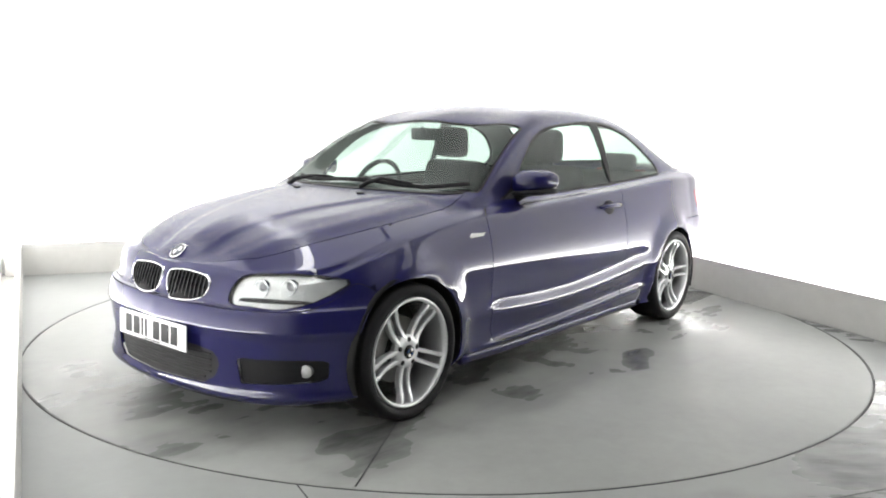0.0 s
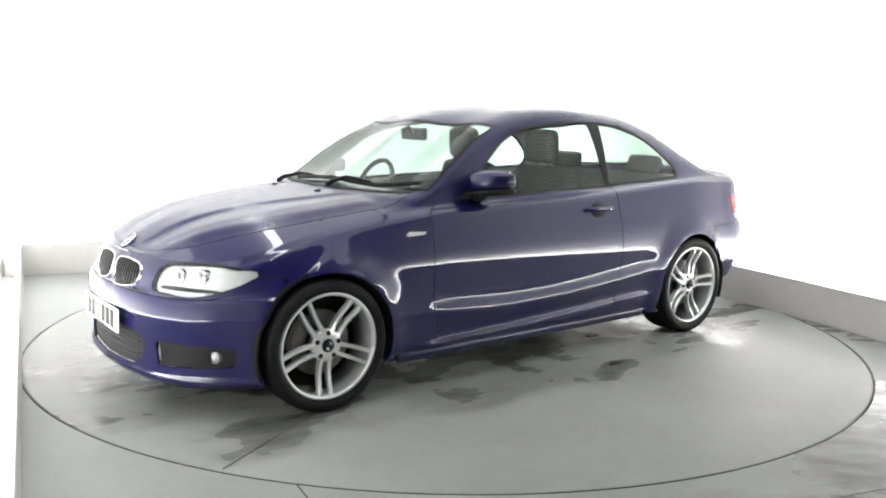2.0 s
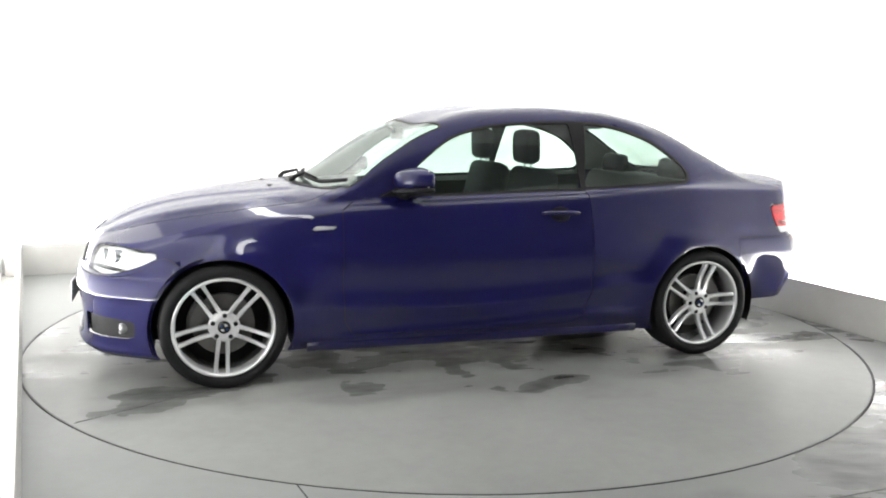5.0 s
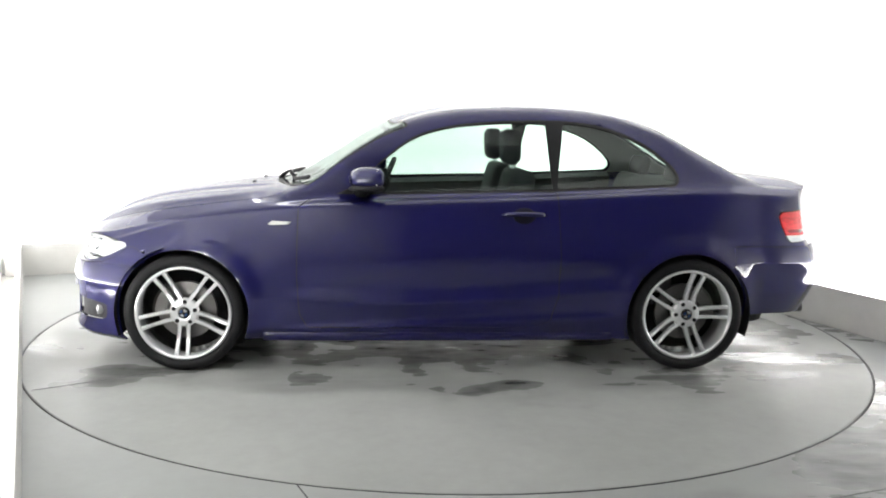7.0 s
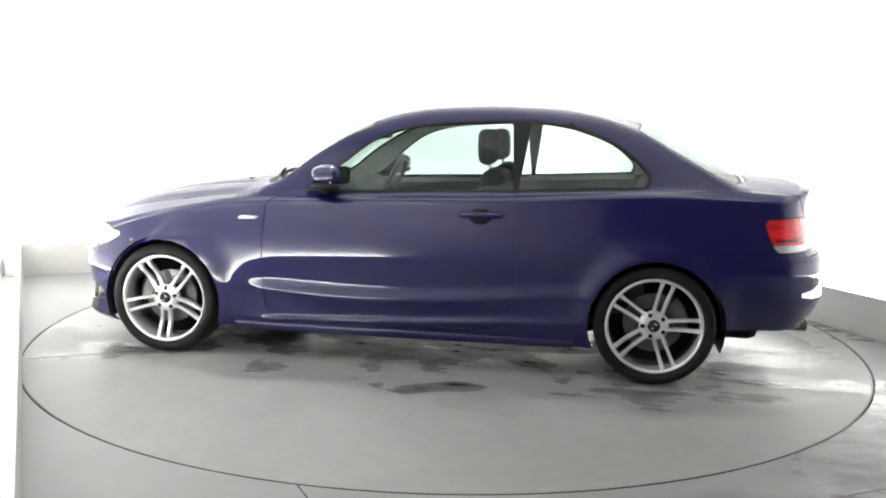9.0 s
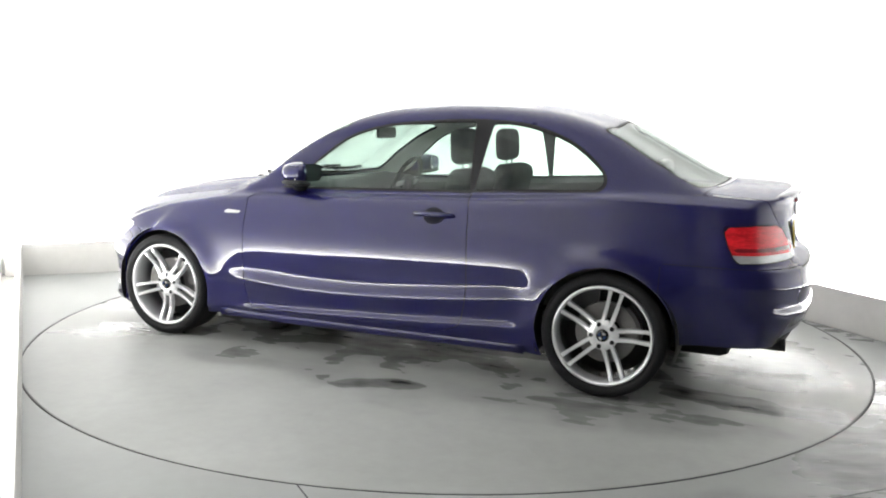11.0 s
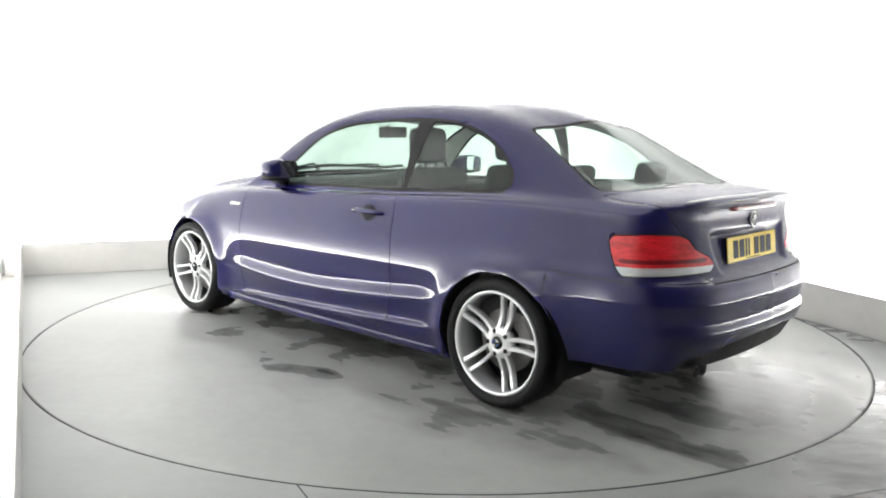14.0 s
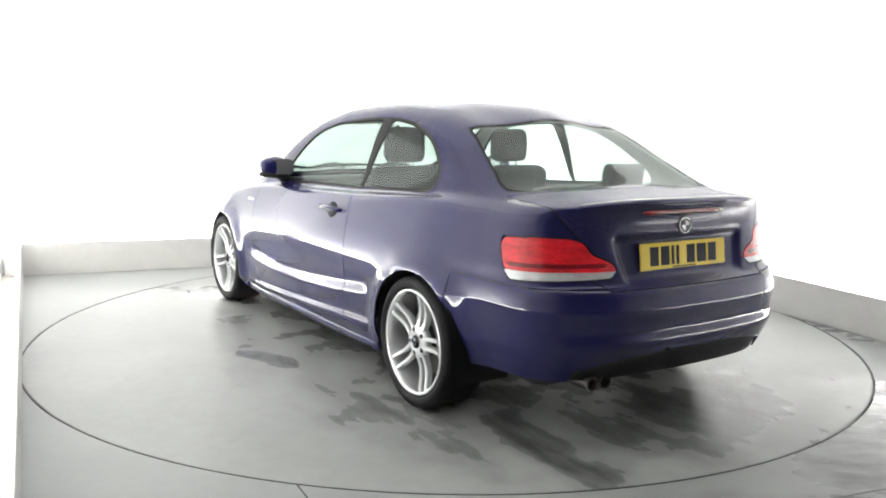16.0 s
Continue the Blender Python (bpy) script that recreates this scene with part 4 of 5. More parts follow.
# inner shell: wheel wells, floor pan
bm = bmesh.new()
box(bm, -1.9, 1.68, -.56, .56, .19, .33, None, .05)
box(bm, -1.8, 1.6, -.52, .52, .33, .62, None, .05)
part("underbody", bm, BLACK, CAR, "black underbody")
for hx in (HUB_X, -HUB_X):
    for s in (1, -1):
        bm = bmesh.new()
        rows = []
        for a in np.linspace(-.35, math.pi + .35, 25):
            rows.append([bm.verts.new((hx + r * math.cos(a), s * y, max(.17, HUB_Z + r * math.sin(a)))) for r, y in ((.345, .845), (.345, .55), (.351, .55), (.351, .84))])
        for p, q in zip(rows, rows[1:]):
            for i in range(3):
                bm.faces.new((p[i], p[i + 1], q[i + 1], q[i]))
        hub = bm.verts.new((hx, s * .55, HUB_Z))
        for p, q in zip(rows, rows[1:]):
            bm.faces.new((p[1], q[1], hub))
        bmesh.ops.recalc_face_normals(bm, faces=bm.faces)
        part("wheel_arch_liner", bm, BLACK, CAR, "black wheel arch liner", True)


# ---------------------------------------------------------------- fittings on the car's skin
SKIN_P = np.array([v[:6] for v in SKIN.v])


def on_skin(x=None, y=None, z=None, face="front"):
    """The place and normal on the skin's left half where two of x, y, z are given."""
    P, N = SKIN_P[:, :3], SKIN_P[:, 3:]
    axis = [x, y, z].index(None)
    given = np.array([v if v is not None else 0.0 for v in (x, y, z)])
    mask = {"front": P[:, 0] > 1.3, "rear": P[:, 0] < -1.5, "side": N[:, 1] > .35, "top": N[:, 2] > .35}[face]
    d = ((P - given) ** 2)
    d[:, axis] = 0
    d = d.sum(1) + np.where(mask, 0, 1e6)
    k = int(d.argmin())
    p, n = P[k], N[k]
    out = given.copy()
    rest = [i for i in range(3) if i != axis]
    out[axis] = p[axis] - sum(n[i] * (given[i] - p[i]) for i in rest) / (n[axis] if abs(n[axis]) > .2 else .2)
    return Vector(out), Vector(n).normalized()


def frame_on(p, n, up=(0, 0, 1)):
    """A pose at p whose -y axis points along n and whose z axis is nearest to up."""
    y = -n
    z = (Vector(up) - y * Vector(up).dot(y)).normalized()
    x = y.cross(z)
    return Matrix(((x.x, y.x, z.x, p.x), (x.y, y.y, z.y, p.y), (x.z, y.z, z.z, p.z), (0, 0, 0, 1)))


def mirrored(p, s):
    return Vector((p.x, p.y * s, p.z))


def ring_on(bm, line, width, depth, normal_of):
    """A raised strip that follows a closed line of places."""
    n = len(line)
    c = sum(line, Vector()) / n
    rows = []
    for i, p in enumerate(line):
        d = (line[(i + 1) % n] - line[i - 1]).normalized()
        nn = normal_of
        side = d.cross(nn).normalized()
        rows.append([bm.verts.new(q) for q in (p - side * width / 2 - nn * .012, p - side * width / 2 + nn * depth * .6, p - side * width * .2 + nn * depth,
                                              p + side * width * .2 + nn * depth, p + side * width / 2 + nn * depth * .6, p + side * width / 2 - nn * .012)])
    for i in range(n):
        a, b = rows[i], rows[(i + 1) % n]
        for k in range(5):
            bm.faces.new((a[k], a[k + 1], b[k + 1], b[k]))
    bmesh.ops.recalc_face_normals(bm, faces=bm.faces)


KIDNEY = closed_spline([(.026, .645), (.09, .66), (.20, .659), (.275, .646), (.296, .618), (.28, .578), (.235, .553), (.14, .543), (.065, .548), (.032, .577)])
for s in (1, -1):
    line = []
    for y, z in KIDNEY:
        p, n = on_skin(None, y, z, "front")
        line.append(mirrored(p, s))
    mid = sum(line, Vector()) / len(line)
    nrm = Vector((1, .12 * s, .12)).normalized()
    bm = bmesh.new()
    ring_on(bm, line, .0065, .007, nrm)
    grille = part("kidney_grille", bm, CHROME, CAR, "chrome-framed kidney grille with black slats", True)
    bm = bmesh.new()
    vs = [bm.verts.new(p + nrm * .003) for p in line]
    c = bm.verts.new(mid + nrm * .004)
    for i in range(len(vs)):
        bm.faces.new((vs[i], vs[(i + 1) % len(vs)], c))
    bmesh.ops.recalc_face_normals(bm, faces=bm.faces)
    part("grille_back", bm, BLACK, grille, "black grille backing", True)
    for k in range(10):
        y = .05 + .0245 * k
        zs = [q[1] for q in KIDNEY if abs(q[0] - y) < .018]
        lo, hi = min(zs) + .006, max(zs) - .006
        a, b = mirrored(on_skin(None, y, lo, "front")[0], s), mirrored(on_skin(None, y, hi, "front")[0], s)
        bm = bmesh.new()
        tube(bm, [a + nrm * .006, (a + b) / 2 + nrm * .009, b + nrm * .006], .0045, 6)
        part("slat", bm, GLOSSBLACK, grille)


def badge(p, n, r, up):
    m = frame_on(p, n, up)
    bm = bmesh.new()
    lathe(bm, [(0, 0), (r * .93, 0), (r, -.003), (r, -.006), (r * .9, -.008), (r * .86, -.006), (0, -.006)], 32, m)
    bmesh.ops.recalc_face_normals(bm, faces=bm.faces)
    root = part("badge", bm, CHROME, CAR, "round blue, white and black badge", True)
    bm = bmesh.new()
    lathe(bm, [(r * .6, -.0065), (r * .84, -.0065), (r * .84, -.0085), (r * .6, -.0085)], 32, m, True)
    part("badge_ring", bm, GLOSSBLACK, root)
    for k in range(4):
        bm = bmesh.new()
        pts = [(0.001, 0.001)] + [(r * .57 * math.cos(a), r * .57 * math.sin(a)) for a in np.linspace(.04, math.pi / 2 - .04, 8)]
        slab(bm, pts, .003)
        bmesh.ops.recalc_face_normals(bm, faces=bm.faces)
        bmesh.ops.transform(bm, matrix=m @ Matrix.Translation((0, -.006, 0)) @ Matrix.Rotation(math.radians(90 * k), 4, "Y"), verts=bm.verts)
        part("badge_field", bm, BADGEBLUE if k % 2 else PLATEWHITE, root)


p, n = on_skin(1.928, 0, None, "top")
badge(p, n, .041, (0, 0, 1))
p, n = on_skin(None, 0, .895, "rear")
badge(p + Vector((-.001, 0, 0)), Vector((-1, 0, .1)).normalized(), .036, (0, 0, 1))


def plate(p, n, mat, name, label):
    """A number plate whose characters stand as plain bars."""
    m = frame_on(p, n)
    bm = bmesh.new()
    box(bm, -.26, .26, -.006, .0, -.0555, .0555, m, .002)
    root = part(name, bm, mat, CAR, label)
    x = -.205
    for w in (.05, .05, .016, .016, -1, .05, .058, .05):
        if w < 0:
            x += .034
            continue
        bm = bmesh.new()
        box(bm, x, x + w, -.0075, -.005, -.0395, .0395, m)
        part("bar", bm, BLACK, root)
        x += w + .0135
    bm = bmesh.new()
    box(bm, -.07, .07, -.007, -.005, -.0515, -.0465, m)
    part("bar", bm, BLACK, root)


plate(Vector((2.066, 0, .396)), Vector((1, 0, .03)).normalized(), PLATEWHITE, "front_plate", "white number plate with black bars")
plate(Vector((on_skin(None, 0, .775, "rear")[0].x - .006, 0, .773)), Vector((-1, 0, .12)).normalized(), YELLOW, "rear_plate", "yellow number plate with black bars")

# headlights, fog lights
for s in (1, -1):
    for y, z, r in ((.535, .622, .036), (.630, .630, .033)):
        p, n = on_skin(None, y, z, "front")
        p = mirrored(p, s) - Vector((.020, .010 * s, 0))
        d = Vector((1, .25 * s, 0)).normalized()
        bm = bmesh.new()
        m = frame_on(p, d)
        lathe(bm, [(r, .03), (r, -.004), (r * .93, -.010), (r * .84, -.004), (r * .8, .012)], 32, m)
        bmesh.ops.recalc_face_normals(bm, faces=bm.faces)
        ring = part("lamp_ring", bm, CHROME, CAR, "bright ring round the headlight projector", True)
        bm = bmesh.new()
        lathe(bm, [(0, -.006), (r * .4, -.003), (r * .7, .006), (r * .84, .016)], 24, m)
        bmesh.ops.recalc_face_normals(bm, faces=bm.faces)
        part("projector", bm, LENSDARK, ring, "dark glass projector", True)
    p, n = on_skin(None, .50, .575, "front")
    bm = bmesh.new()
    rows = []
    for t in np.linspace(0, 1, 12):
        y = .44 + .25 * t
        lo = on_skin(None, y, .567, "front")[0]
        hi = on_skin(None, y, .567 + .026 * math.sin(math.pi * (.30 + .70 * t)) + .006, "front")[0]
        rows.append((bm.verts.new(mirrored(lo, s) - Vector((.014, 0, 0))), bm.verts.new(mirrored(hi, s) - Vector((.03, 0, 0)))))
    for a, b in zip(rows, rows[1:]):
        bm.faces.new((a[0], b[0], b[1], a[1]))
    r = bmesh.ops.extrude_face_region(bm, geom=bm.faces[:])
    bmesh.ops.translate(bm, verts=[v for v in r["geom"] if isinstance(v, bmesh.types.BMVert)], vec=(-.01, 0, 0))
    bmesh.ops.recalc_face_normals(bm, faces=bm.faces)
    part("headlight_bezel", bm, DASH, CAR, "dark lower bezel inside the headlight", True)
    p, n = on_skin(None, .70, .292, "front")
    p = mirrored(p, s) - Vector((.020, 0, 0))
    m = frame_on(p, Vector((1, .45 * s, 0)).normalized())
    bm = bmesh.new()
    lathe(bm, [(.0, -.006), (.011, -.005), (.020, .0), (.022, .002), (.025, -.002), (.027, .004), (.027, .05)], 28, m)
    bmesh.ops.recalc_face_normals(bm, faces=bm.faces)
    part("fog_light", bm, LENSDARK, CAR, "round clear fog light", True)

# mouth grille bars
for k, z in enumerate((.235, .26, .285, .31, .335)):
    bm = bmesh.new()
    half = .33 if z > .25 else .30
    pts = [Vector((on_skin(None, abs(y), z, "front")[0].x - .015, y, z)) for y in np.linspace(-half, half, 15)]
    tube(bm, pts, .005, 6)
    part("grille_bar", bm, BLACK, CAR)

# door handles, side repeaters, mirrors
for s in (1, -1):
    p, n = on_skin(-.43, None, .828, "side")
    base = mirrored(p, s)
    nn = Vector((n.x, n.y * s, n.z))
    m = frame_on(base, nn)
    bm = bmesh.new()
    made = bmesh.ops.create_uvsphere(bm, u_segments=20, v_segments=10, radius=1)["verts"]
    for v in made:
        v.co = Vector((v.co.x * .060, v.co.y * .006 - .001, v.co.z * .043))
    bmesh.ops.transform(bm, matrix=m, verts=made)
    # the cup bulges slightly; its hollow's shade is in the colour
    handle = part("door_handle", bm, SHADEDPAINT, CAR, "body-coloured pull handle over a finger cup with its shade painted in", True)
    bm = bmesh.new()
    line = [(-.115, -.004), (-.095, -.026), (-.05, -.034), (.05, -.034), (.095, -.026), (.115, -.004)]
    tube(bm, [m @ Vector((x, y, .004)) for x, y in line], [.008, .012, .0135, .0135, .012, .008], 10)
    part("grip", bm, PAINT, handle, "", True)
    p, n = on_skin(.84, None, .776, "side")
    m = frame_on(mirrored(p, s), Vector((n.x, n.y * s, n.z)))
    bm = bmesh.new()
    slab(bm, [(-.06 * s, -.004), (-.05 * s, -.012), (.045 * s, -.008), (.062 * s, .008), (-.04 * s, .012)][::s], .007, m, .85)
    bmesh.ops.recalc_face_normals(bm, faces=bm.faces)
    part("side_repeater", bm, LAMPWHITE, CAR, "small clear side indicator")
    # wing mirror
    bm = bmesh.new()
    made = bmesh.ops.create_uvsphere(bm, u_segments=28, v_segments=16, radius=1)["verts"]
    for v in made:
        x, y, z = v.co
        y2 = math.copysign(abs(y) ** .62, y)
        z2 = math.copysign(abs(z) ** .62, z)
        taper = 1 - .28 * max(0, y2)
        front = x if x > 0 else x * .42
        v.co = Vector((.365 + front * .112 - .035 * y2, s * (.835 + y2 * .105), 1.012 + z2 * .066 * taper + .01 * y2))
    mirror = part("wing_mirror", bm, PAINT, CAR, "body-coloured wing mirror with dark lower shell", True)
    bm = bmesh.new()
    pts = [(-.098, -.04), (-.09, -.05), (.075, -.045), (.095, -.02), (.09, .035), (.06, .047), (-.08, .047), (-.098, .035)]
    slab(bm, [(a * s, b) for a, b in pts][::s], .006, Matrix.Translation((.318, s * .835, 1.018)) @ Matrix.Rotation(math.radians(-90 - 16 * s), 4, "Z"))
    bmesh.ops.recalc_face_normals(bm, faces=bm.faces)
    part("mirror_glass", bm, MIRROR, mirror, "mirror glass")
    bm = bmesh.new()
    made = bmesh.ops.create_uvsphere(bm, u_segments=24, v_segments=12, radius=1)["verts"]
    for v in made:
        x, y, z = v.co
        y2 = math.copysign(abs(y) ** .62, y)
        z2 = math.copysign(abs(z) ** .62, z)
        front = x if x > 0 else x * .42
        v.co = Vector((.365 + front * .113 - .035 * y2, s * (.835 + y2 * .106), .960 + z2 * .018 + .01 * y2))
    part("mirror_lower_shell", bm, BLACK, mirror, "black lower mirror shell", True)
    bm = bmesh.new()
    tube(bm, [(.42, s * .755, .93), (.41, s * .785, .945), (.385, s * .825, .966)], [.045, .034, .03], 10, .55)
    part("mirror_foot", bm, BLACK, mirror, "black mirror foot", True)
    bm = bmesh.new()
    slab(bm, [(.54, .925), (.40, .925), (.385, 1.0), (.41, .995)], .012, Matrix.Translation((0, .756 * s + (.006 if s < 0 else .006), 0)))
    bmesh.ops.recalc_face_normals(bm, faces=bm.faces)
    part("mirror_triangle", bm, BLACK, mirror, "black corner panel")

# wipers on the foot of the windscreen
for y0, y1, lift in ((-.55, .12, .0), (.02, .66, .004)):
    bm = bmesh.new()
    pts = []
    for t in np.linspace(0, 1, 12):
        y = y0 + (y1 - y0) * t
        x = .885 - .15 * (abs(y) / .66) ** 2.2 - .035
        pts.append(on_skin(x, abs(y), None, "top")[0] + Vector((0, y - abs(y), .016 + lift)))
    tube(bm, pts, .007, 6, 1.6)
    wiper = part("wiper", bm, BLACK, CAR, "black windscreen wiper")
    bm = bmesh.new()
    foot = on_skin(.915, abs(y0 + .08), None, "top")[0]
    foot.y = y0 + .08
    tube(bm, [foot + Vector((0, 0, .004)), foot + Vector((-.02, .03, .03)), pts[3] + Vector((.01, 0, .02)), pts[6] + Vector((0, 0, .012))], [.016, .012, .008, .006], 8)
    part("wiper_arm", bm, BLACK, wiper, "", True)
for y in (.24, -.24):
    p, n = on_skin(1.05, abs(y), None, "top")
    bm = bmesh.new()
    box(bm, -.012, .012, -.016, .016, -.002, .008, Matrix.Translation((p.x, y, p.z)), .004)
    part("washer_jet", bm, BLACK, CAR, "small black washer jet")
# cowl panel under the wipers
bm = bmesh.new()
rows = []
for t in np.linspace(-1, 1, 25):
    y = .66 * t
    x0 = .903 - .17 * abs(t) ** 2.2
    a, b = on_skin(x0 - .002, abs(y), None, "top")[0], on_skin(x0 + .026, abs(y), None, "top")[0]
    a.y = b.y = y
    rows.append([bm.verts.new(q) for q in (a + Vector((0, 0, .003)), b + Vector((0, 0, .003)), b - Vector((0, 0, .01)), a - Vector((0, 0, .01)))])
for a, b in zip(rows, rows[1:]):
    for k in range(4):
        bm.faces.new((a[k], a[(k + 1) % 4], b[(k + 1) % 4], b[k]))
bm.faces.new(rows[0]), bm.faces.new(rows[-1][::-1])
bmesh.ops.recalc_face_normals(bm, faces=bm.faces)
part("cowl", bm, BLACK, CAR, "black plastic cowl strip")

# boot spoiler lip with the high brake light, exhaust
bm = bmesh.new()
rows = []
for t in np.linspace(-1, 1, 41):
    y = .54 * t
    p = on_skin(None, abs(y), .975, "rear")[0]
    k = 1 - abs(t) ** 4
    p = Vector((p.x, y, .985))
    rows.append([bm.verts.new(p + Vector(q)) for q in ((.12, 0, .004 + .020 * k), (.03, 0, .002 + .024 * k), (-.002 - .010 * k, 0, -.002 + .020 * k), (-.002 - .008 * k, 0, -.006 + .014 * k), (.01, 0, -.014), (.11, 0, -.012))])
for a, b in zip(rows, rows[1:]):
    for k in range(6):
        bm.faces.new((a[k], a[(k + 1) % 6], b[(k + 1) % 6], b[k]))
bm.faces.new(rows[0]), bm.faces.new(rows[-1][::-1])
bmesh.ops.recalc_face_normals(bm, faces=bm.faces)
part("boot_spoiler", bm, PAINT, CAR, "", True)
bm = bmesh.new()
pts = []
for y in np.linspace(-.25, .25, 15):
    pts.append(Vector((on_skin(None, abs(y), .958, "rear")[0].x - .002, y, .955)))
tube(bm, pts, [.004] + [.014] * 13 + [.004], 8, .9)
part("high_brake_light", bm, DARKRED, CAR, "dark red high-level brake light", True)
for y in (.42, .49):
    bm = bmesh.new()
    m = Matrix.Translation((-2.14, y, .276))
    made = lathe(bm, [(.029, .16), (.031, -.0), (.028, -.004), (.025, .0), (.024, .15)], 24)
    bmesh.ops.transform(bm, matrix=m @ Matrix.Rotation(math.radians(-90), 4, "Z"), verts=made)
    bmesh.ops.recalc_face_normals(bm, faces=bm.faces)
    part("exhaust_tip", bm, SOOTSTEEL, CAR, "dull steel exhaust tip", True)
# side skirt blades along the sills
for s in (1, -1):
    bm = bmesh.new()
    rows = []
    for x in np.linspace(.93, -.93, 30):
        p = on_skin(x, None, .205, "side")[0]
        y = p.y * s
        rows.append([bm.verts.new((x, y + s * dy, z)) for dy, z in ((-.05, .158), (-.016, .152), (-.004, .162), (-.001, .186), (-.004, .206), (-.05, .20))])
    for a, b in zip(rows, rows[1:]):
        for k in range(6):
            bm.faces.new((a[k], a[(k + 1) % 6], b[(k + 1) % 6], b[k]))
    bm.faces.new(rows[0]), bm.faces.new(rows[-1][::-1])
    bmesh.ops.recalc_face_normals(bm, faces=bm.faces)
    part("side_skirt", bm, PAINT, CAR, "", True)


# ---------------------------------------------------------------- the cabin
def seat(y):
    """A front seat: cushion, back, headrest on two posts."""
    root = empty("seat")
    root.parent = CAR
    tagged(root, "dark cloth front seat")
    m = Matrix.Translation((0, y, 0))
    bm = bmesh.new()
    box(bm, -.38, .16, -.25, .25, .36, .52, m, .05, 3)
    part("cushion", bm, CLOTH, root, "", True)
    bm = bmesh.new()
    box(bm, -.07, .07, -.24, .24, 0, .60, m @ Matrix.Translation((-.33, 0, .47)) @ Matrix.Rotation(math.radians(-14), 4, "Y"), .055, 3)
    part("backrest", bm, CLOTH, root, "", True)
    bm = bmesh.new()
    made = box(bm, -.05, .05, -.125, .125, 0, .20, m @ Matrix.Translation((-.415, 0, 1.075)) @ Matrix.Rotation(math.radians(2), 4, "Y"), .045, 3)
    part("headrest", bm, CLOTH, root, "", True)
    for d in (-.05, .05):
        bm = bmesh.new()
        tube(bm, [(-.43, y + d, 1.03), (-.42, y + d, 1.10)], .006, 8)
        part("headrest_post", bm, CHROME, root)


seat(.37), seat(-.37)
bench = empty("rear_seat")
bench.parent = CAR
tagged(bench, "dark cloth rear bench")
bm = bmesh.new()
box(bm, -1.22, -.72, -.60, .60, .38, .56, None, .05, 3)
part("cushion", bm, CLOTH, bench, "", True)
bm = bmesh.new()
box(bm, -.07, .07, -.60, .60, 0, .52, Matrix.Translation((-1.21, 0, .50)) @ Matrix.Rotation(math.radians(-20), 4, "Y"), .05, 3)
part("backrest", bm, CLOTH, bench, "", True)
for y in (.36, -.36):
    bm = bmesh.new()
    box(bm, -.04, .04, -.13, .13, 0, .13, Matrix.Translation((-1.39, y, .985)) @ Matrix.Rotation(math.radians(-10), 4, "Y"), .035, 3)
    part("headrest", bm, CLOTH, bench, "", True)
bm = bmesh.new()
box(bm, -1.74, -1.36, -.58, .58, .955, .975, None, .008)
part("parcel_shelf", bm, CLOTH, CAR, "dark parcel shelf")
bm = bmesh.new()
rows = []
for y in np.linspace(-.68, .68, 25):
    bump = .035 * math.exp(-((y + .37) / .2) ** 2)
    k = (abs(y) / .68) ** 2
    rows.append([bm.verts.new((x, y, z)) for x, z in ((.86 - .17 * k, .925), (.60, .935 + bump * .6), (.47, .93 + bump), (.42, .86), (.46, .70), (.60, .55), (.86 - .17 * k, .55))])
for a, b in zip(rows, rows[1:]):
    for k in range(7):
        bm.faces.new((a[k], a[(k + 1) % 7], b[(k + 1) % 7], b[k]))
bm.faces.new(rows[0]), bm.faces.new(rows[-1][::-1])
bmesh.ops.recalc_face_normals(bm, faces=bm.faces)
part("dashboard", bm, DASH, CAR, "dark moulded dashboard", True)
# steering wheel on the car's right side
wm = Matrix.Translation((.31, -.37, .90)) @ Matrix.Rotation(math.radians(-24), 4, "Y") @ Matrix.Rotation(math.radians(90), 4, "Z")
bm = bmesh.new()
lathe(bm, [(.178 + .015 * math.cos(a), .015 * math.sin(a)) for a in np.linspace(0, 2 * math.pi, 9)[:-1]], 36, wm, True)
bmesh.ops.recalc_face_normals(bm, faces=bm.faces)
steer = part("steering_wheel", bm, DASH, CAR, "black three-spoke steering wheel", True)
bm = bmesh.new()
lathe(bm, [(0, -.02), (.05, -.016), (.062, .0), (.06, .03), (0, .04)], 24, wm)
bmesh.ops.recalc_face_normals(bm, faces=bm.faces)
part("wheel_boss", bm, DASH, steer, "", True)
for a in (0, 180, 270):
    bm = bmesh.new()
    box(bm, .05, .17, -.004, .012, -.016, .016, wm @ Matrix.Rotation(math.radians(-a), 4, "Y"), .004)
    part("wheel_spoke", bm, ALLOY, steer)
bm = bmesh.new()
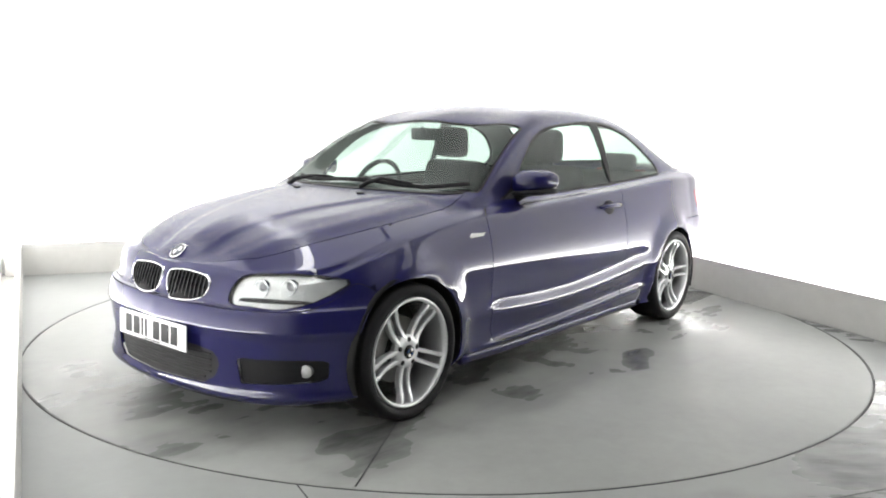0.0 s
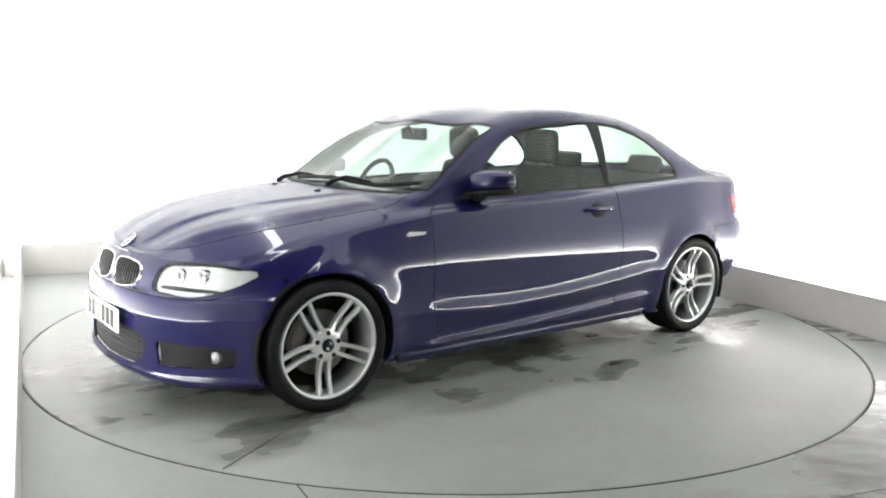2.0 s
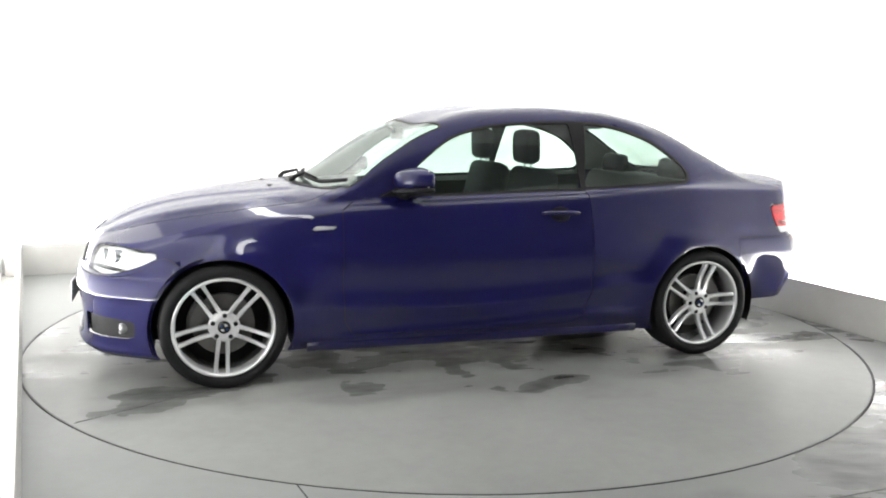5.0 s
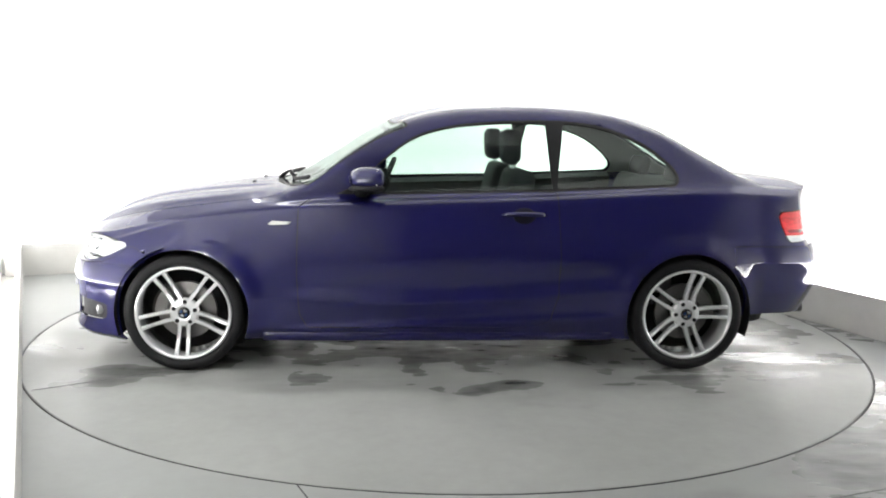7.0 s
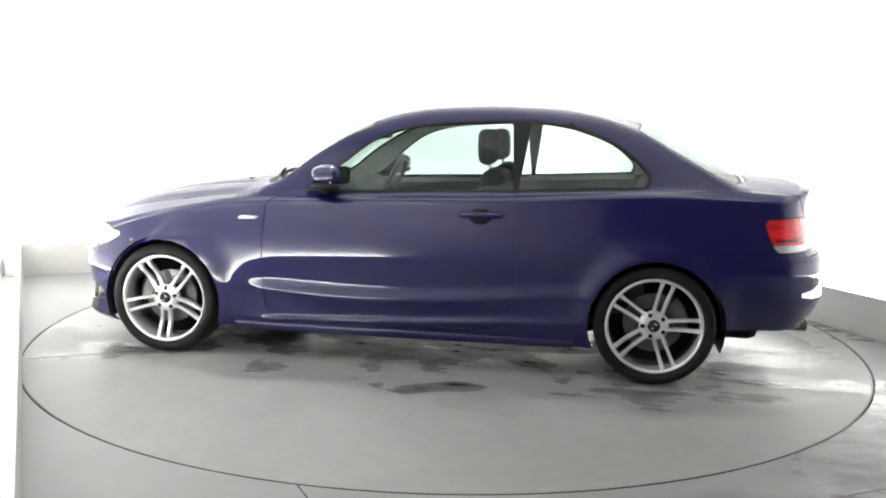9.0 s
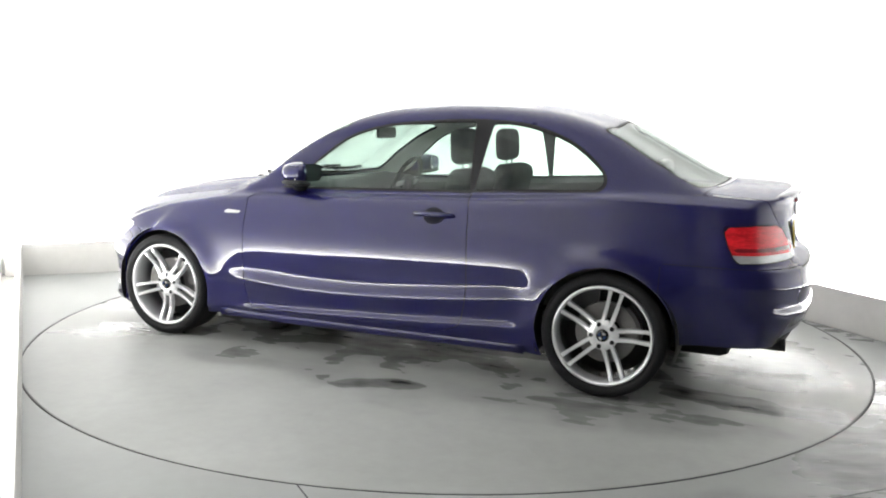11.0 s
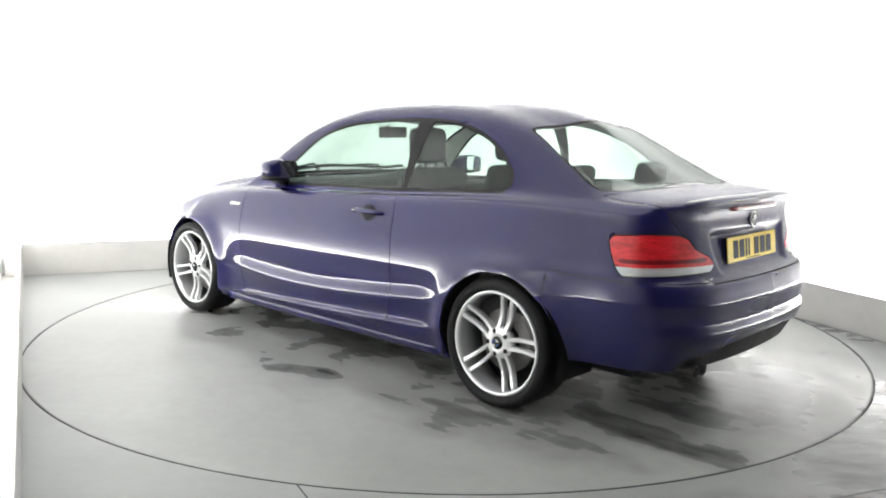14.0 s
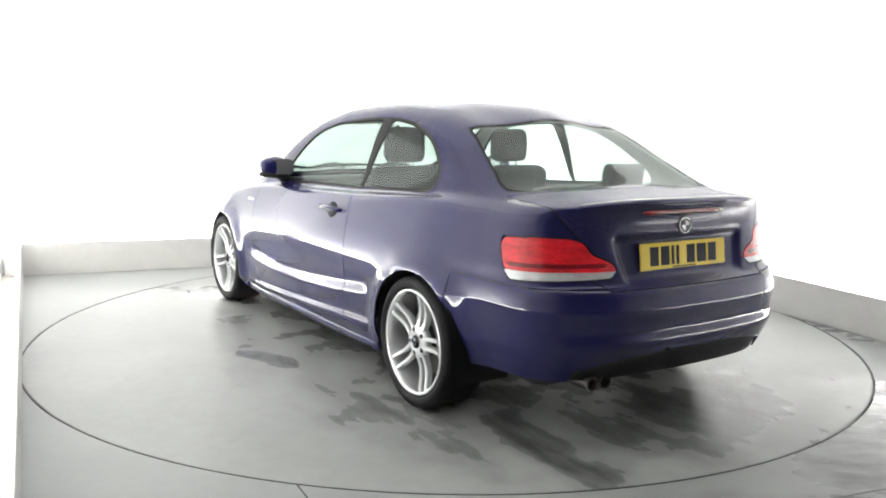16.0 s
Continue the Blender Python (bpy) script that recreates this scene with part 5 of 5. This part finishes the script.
box(bm, -.012, .012, -.12, .12, -.035, .035, Matrix.Translation((.27, 0, 1.235)), .011, 3)
rvm = part("rear_view_mirror", bm, BLACK, CAR, "black interior mirror", True)
bm = bmesh.new()
tube(bm, [(.285, 0, 1.24), (.32, 0, 1.275)], .012, 8)
part("mirror_stem", bm, BLACK, rvm)
bm = bmesh.new()
box(bm, -1.3, .55, -.70, .70, .33, .36)
part("cabin_floor", bm, CLOTH, CAR, "dark carpet")
bm = bmesh.new()
box(bm, -.6, .55, -.11, .11, .36, .56, None, .03)
part("centre_console", bm, DASH, CAR, "dark centre console", True)
for s in (1, -1):
    bm = bmesh.new()
    rows = []
    for x in np.linspace(.58, -1.28, 20):
        y = (float(np.interp(x, EDGE[:, 0], EDGE[:, 1])) - .035) * s
        z = float(np.interp(x, EDGE[:, 0], EDGE[:, 2])) + .004
        rows.append([bm.verts.new(q) for q in ((x, y, z), (x, y - s * .05, z - .03), (x, y - s * .06, .40), (x, y, .40))])
    for a, b in zip(rows, rows[1:]):
        for k in range(4):
            bm.faces.new((a[k], a[(k + 1) % 4], b[(k + 1) % 4], b[k]))
    bm.faces.new(rows[0]), bm.faces.new(rows[-1][::-1])
    bmesh.ops.recalc_face_normals(bm, faces=bm.faces)
    part("door_card", bm, DASH, CAR, "dark inner door panel")
SKIN.panel("headlining", "skin", LINING, CAR, 0, .004, -.014, "grey headlining")


# ---------------------------------------------------------------- movement
CAR_OFFSET = (0.108, 0.137)
TURNS = pchip([(0, 230.7), (1.5, 221.65), (3.5, 207.9), (4, 204.5), (7, 184.6), (8, 177.6), (9, 170.85), (11.5, 153.85), (12.5, 147.15), (14.5, 133.7), (16, 123.3)])


def motions():
    """The turntable turns slowly clockwise and carries the car round with it."""
    times = [k * 0.5 for k in range(33)]
    walk(DISC, [(t, pose(0, 0, 0, 0, 0, float(TURNS(t)))) for t in times])
    walk(CAR, [(t, pose(0, 0, 0, 0, 0, float(TURNS(t))) @ pose(*CAR_OFFSET, 0)) for t in times])




motions()
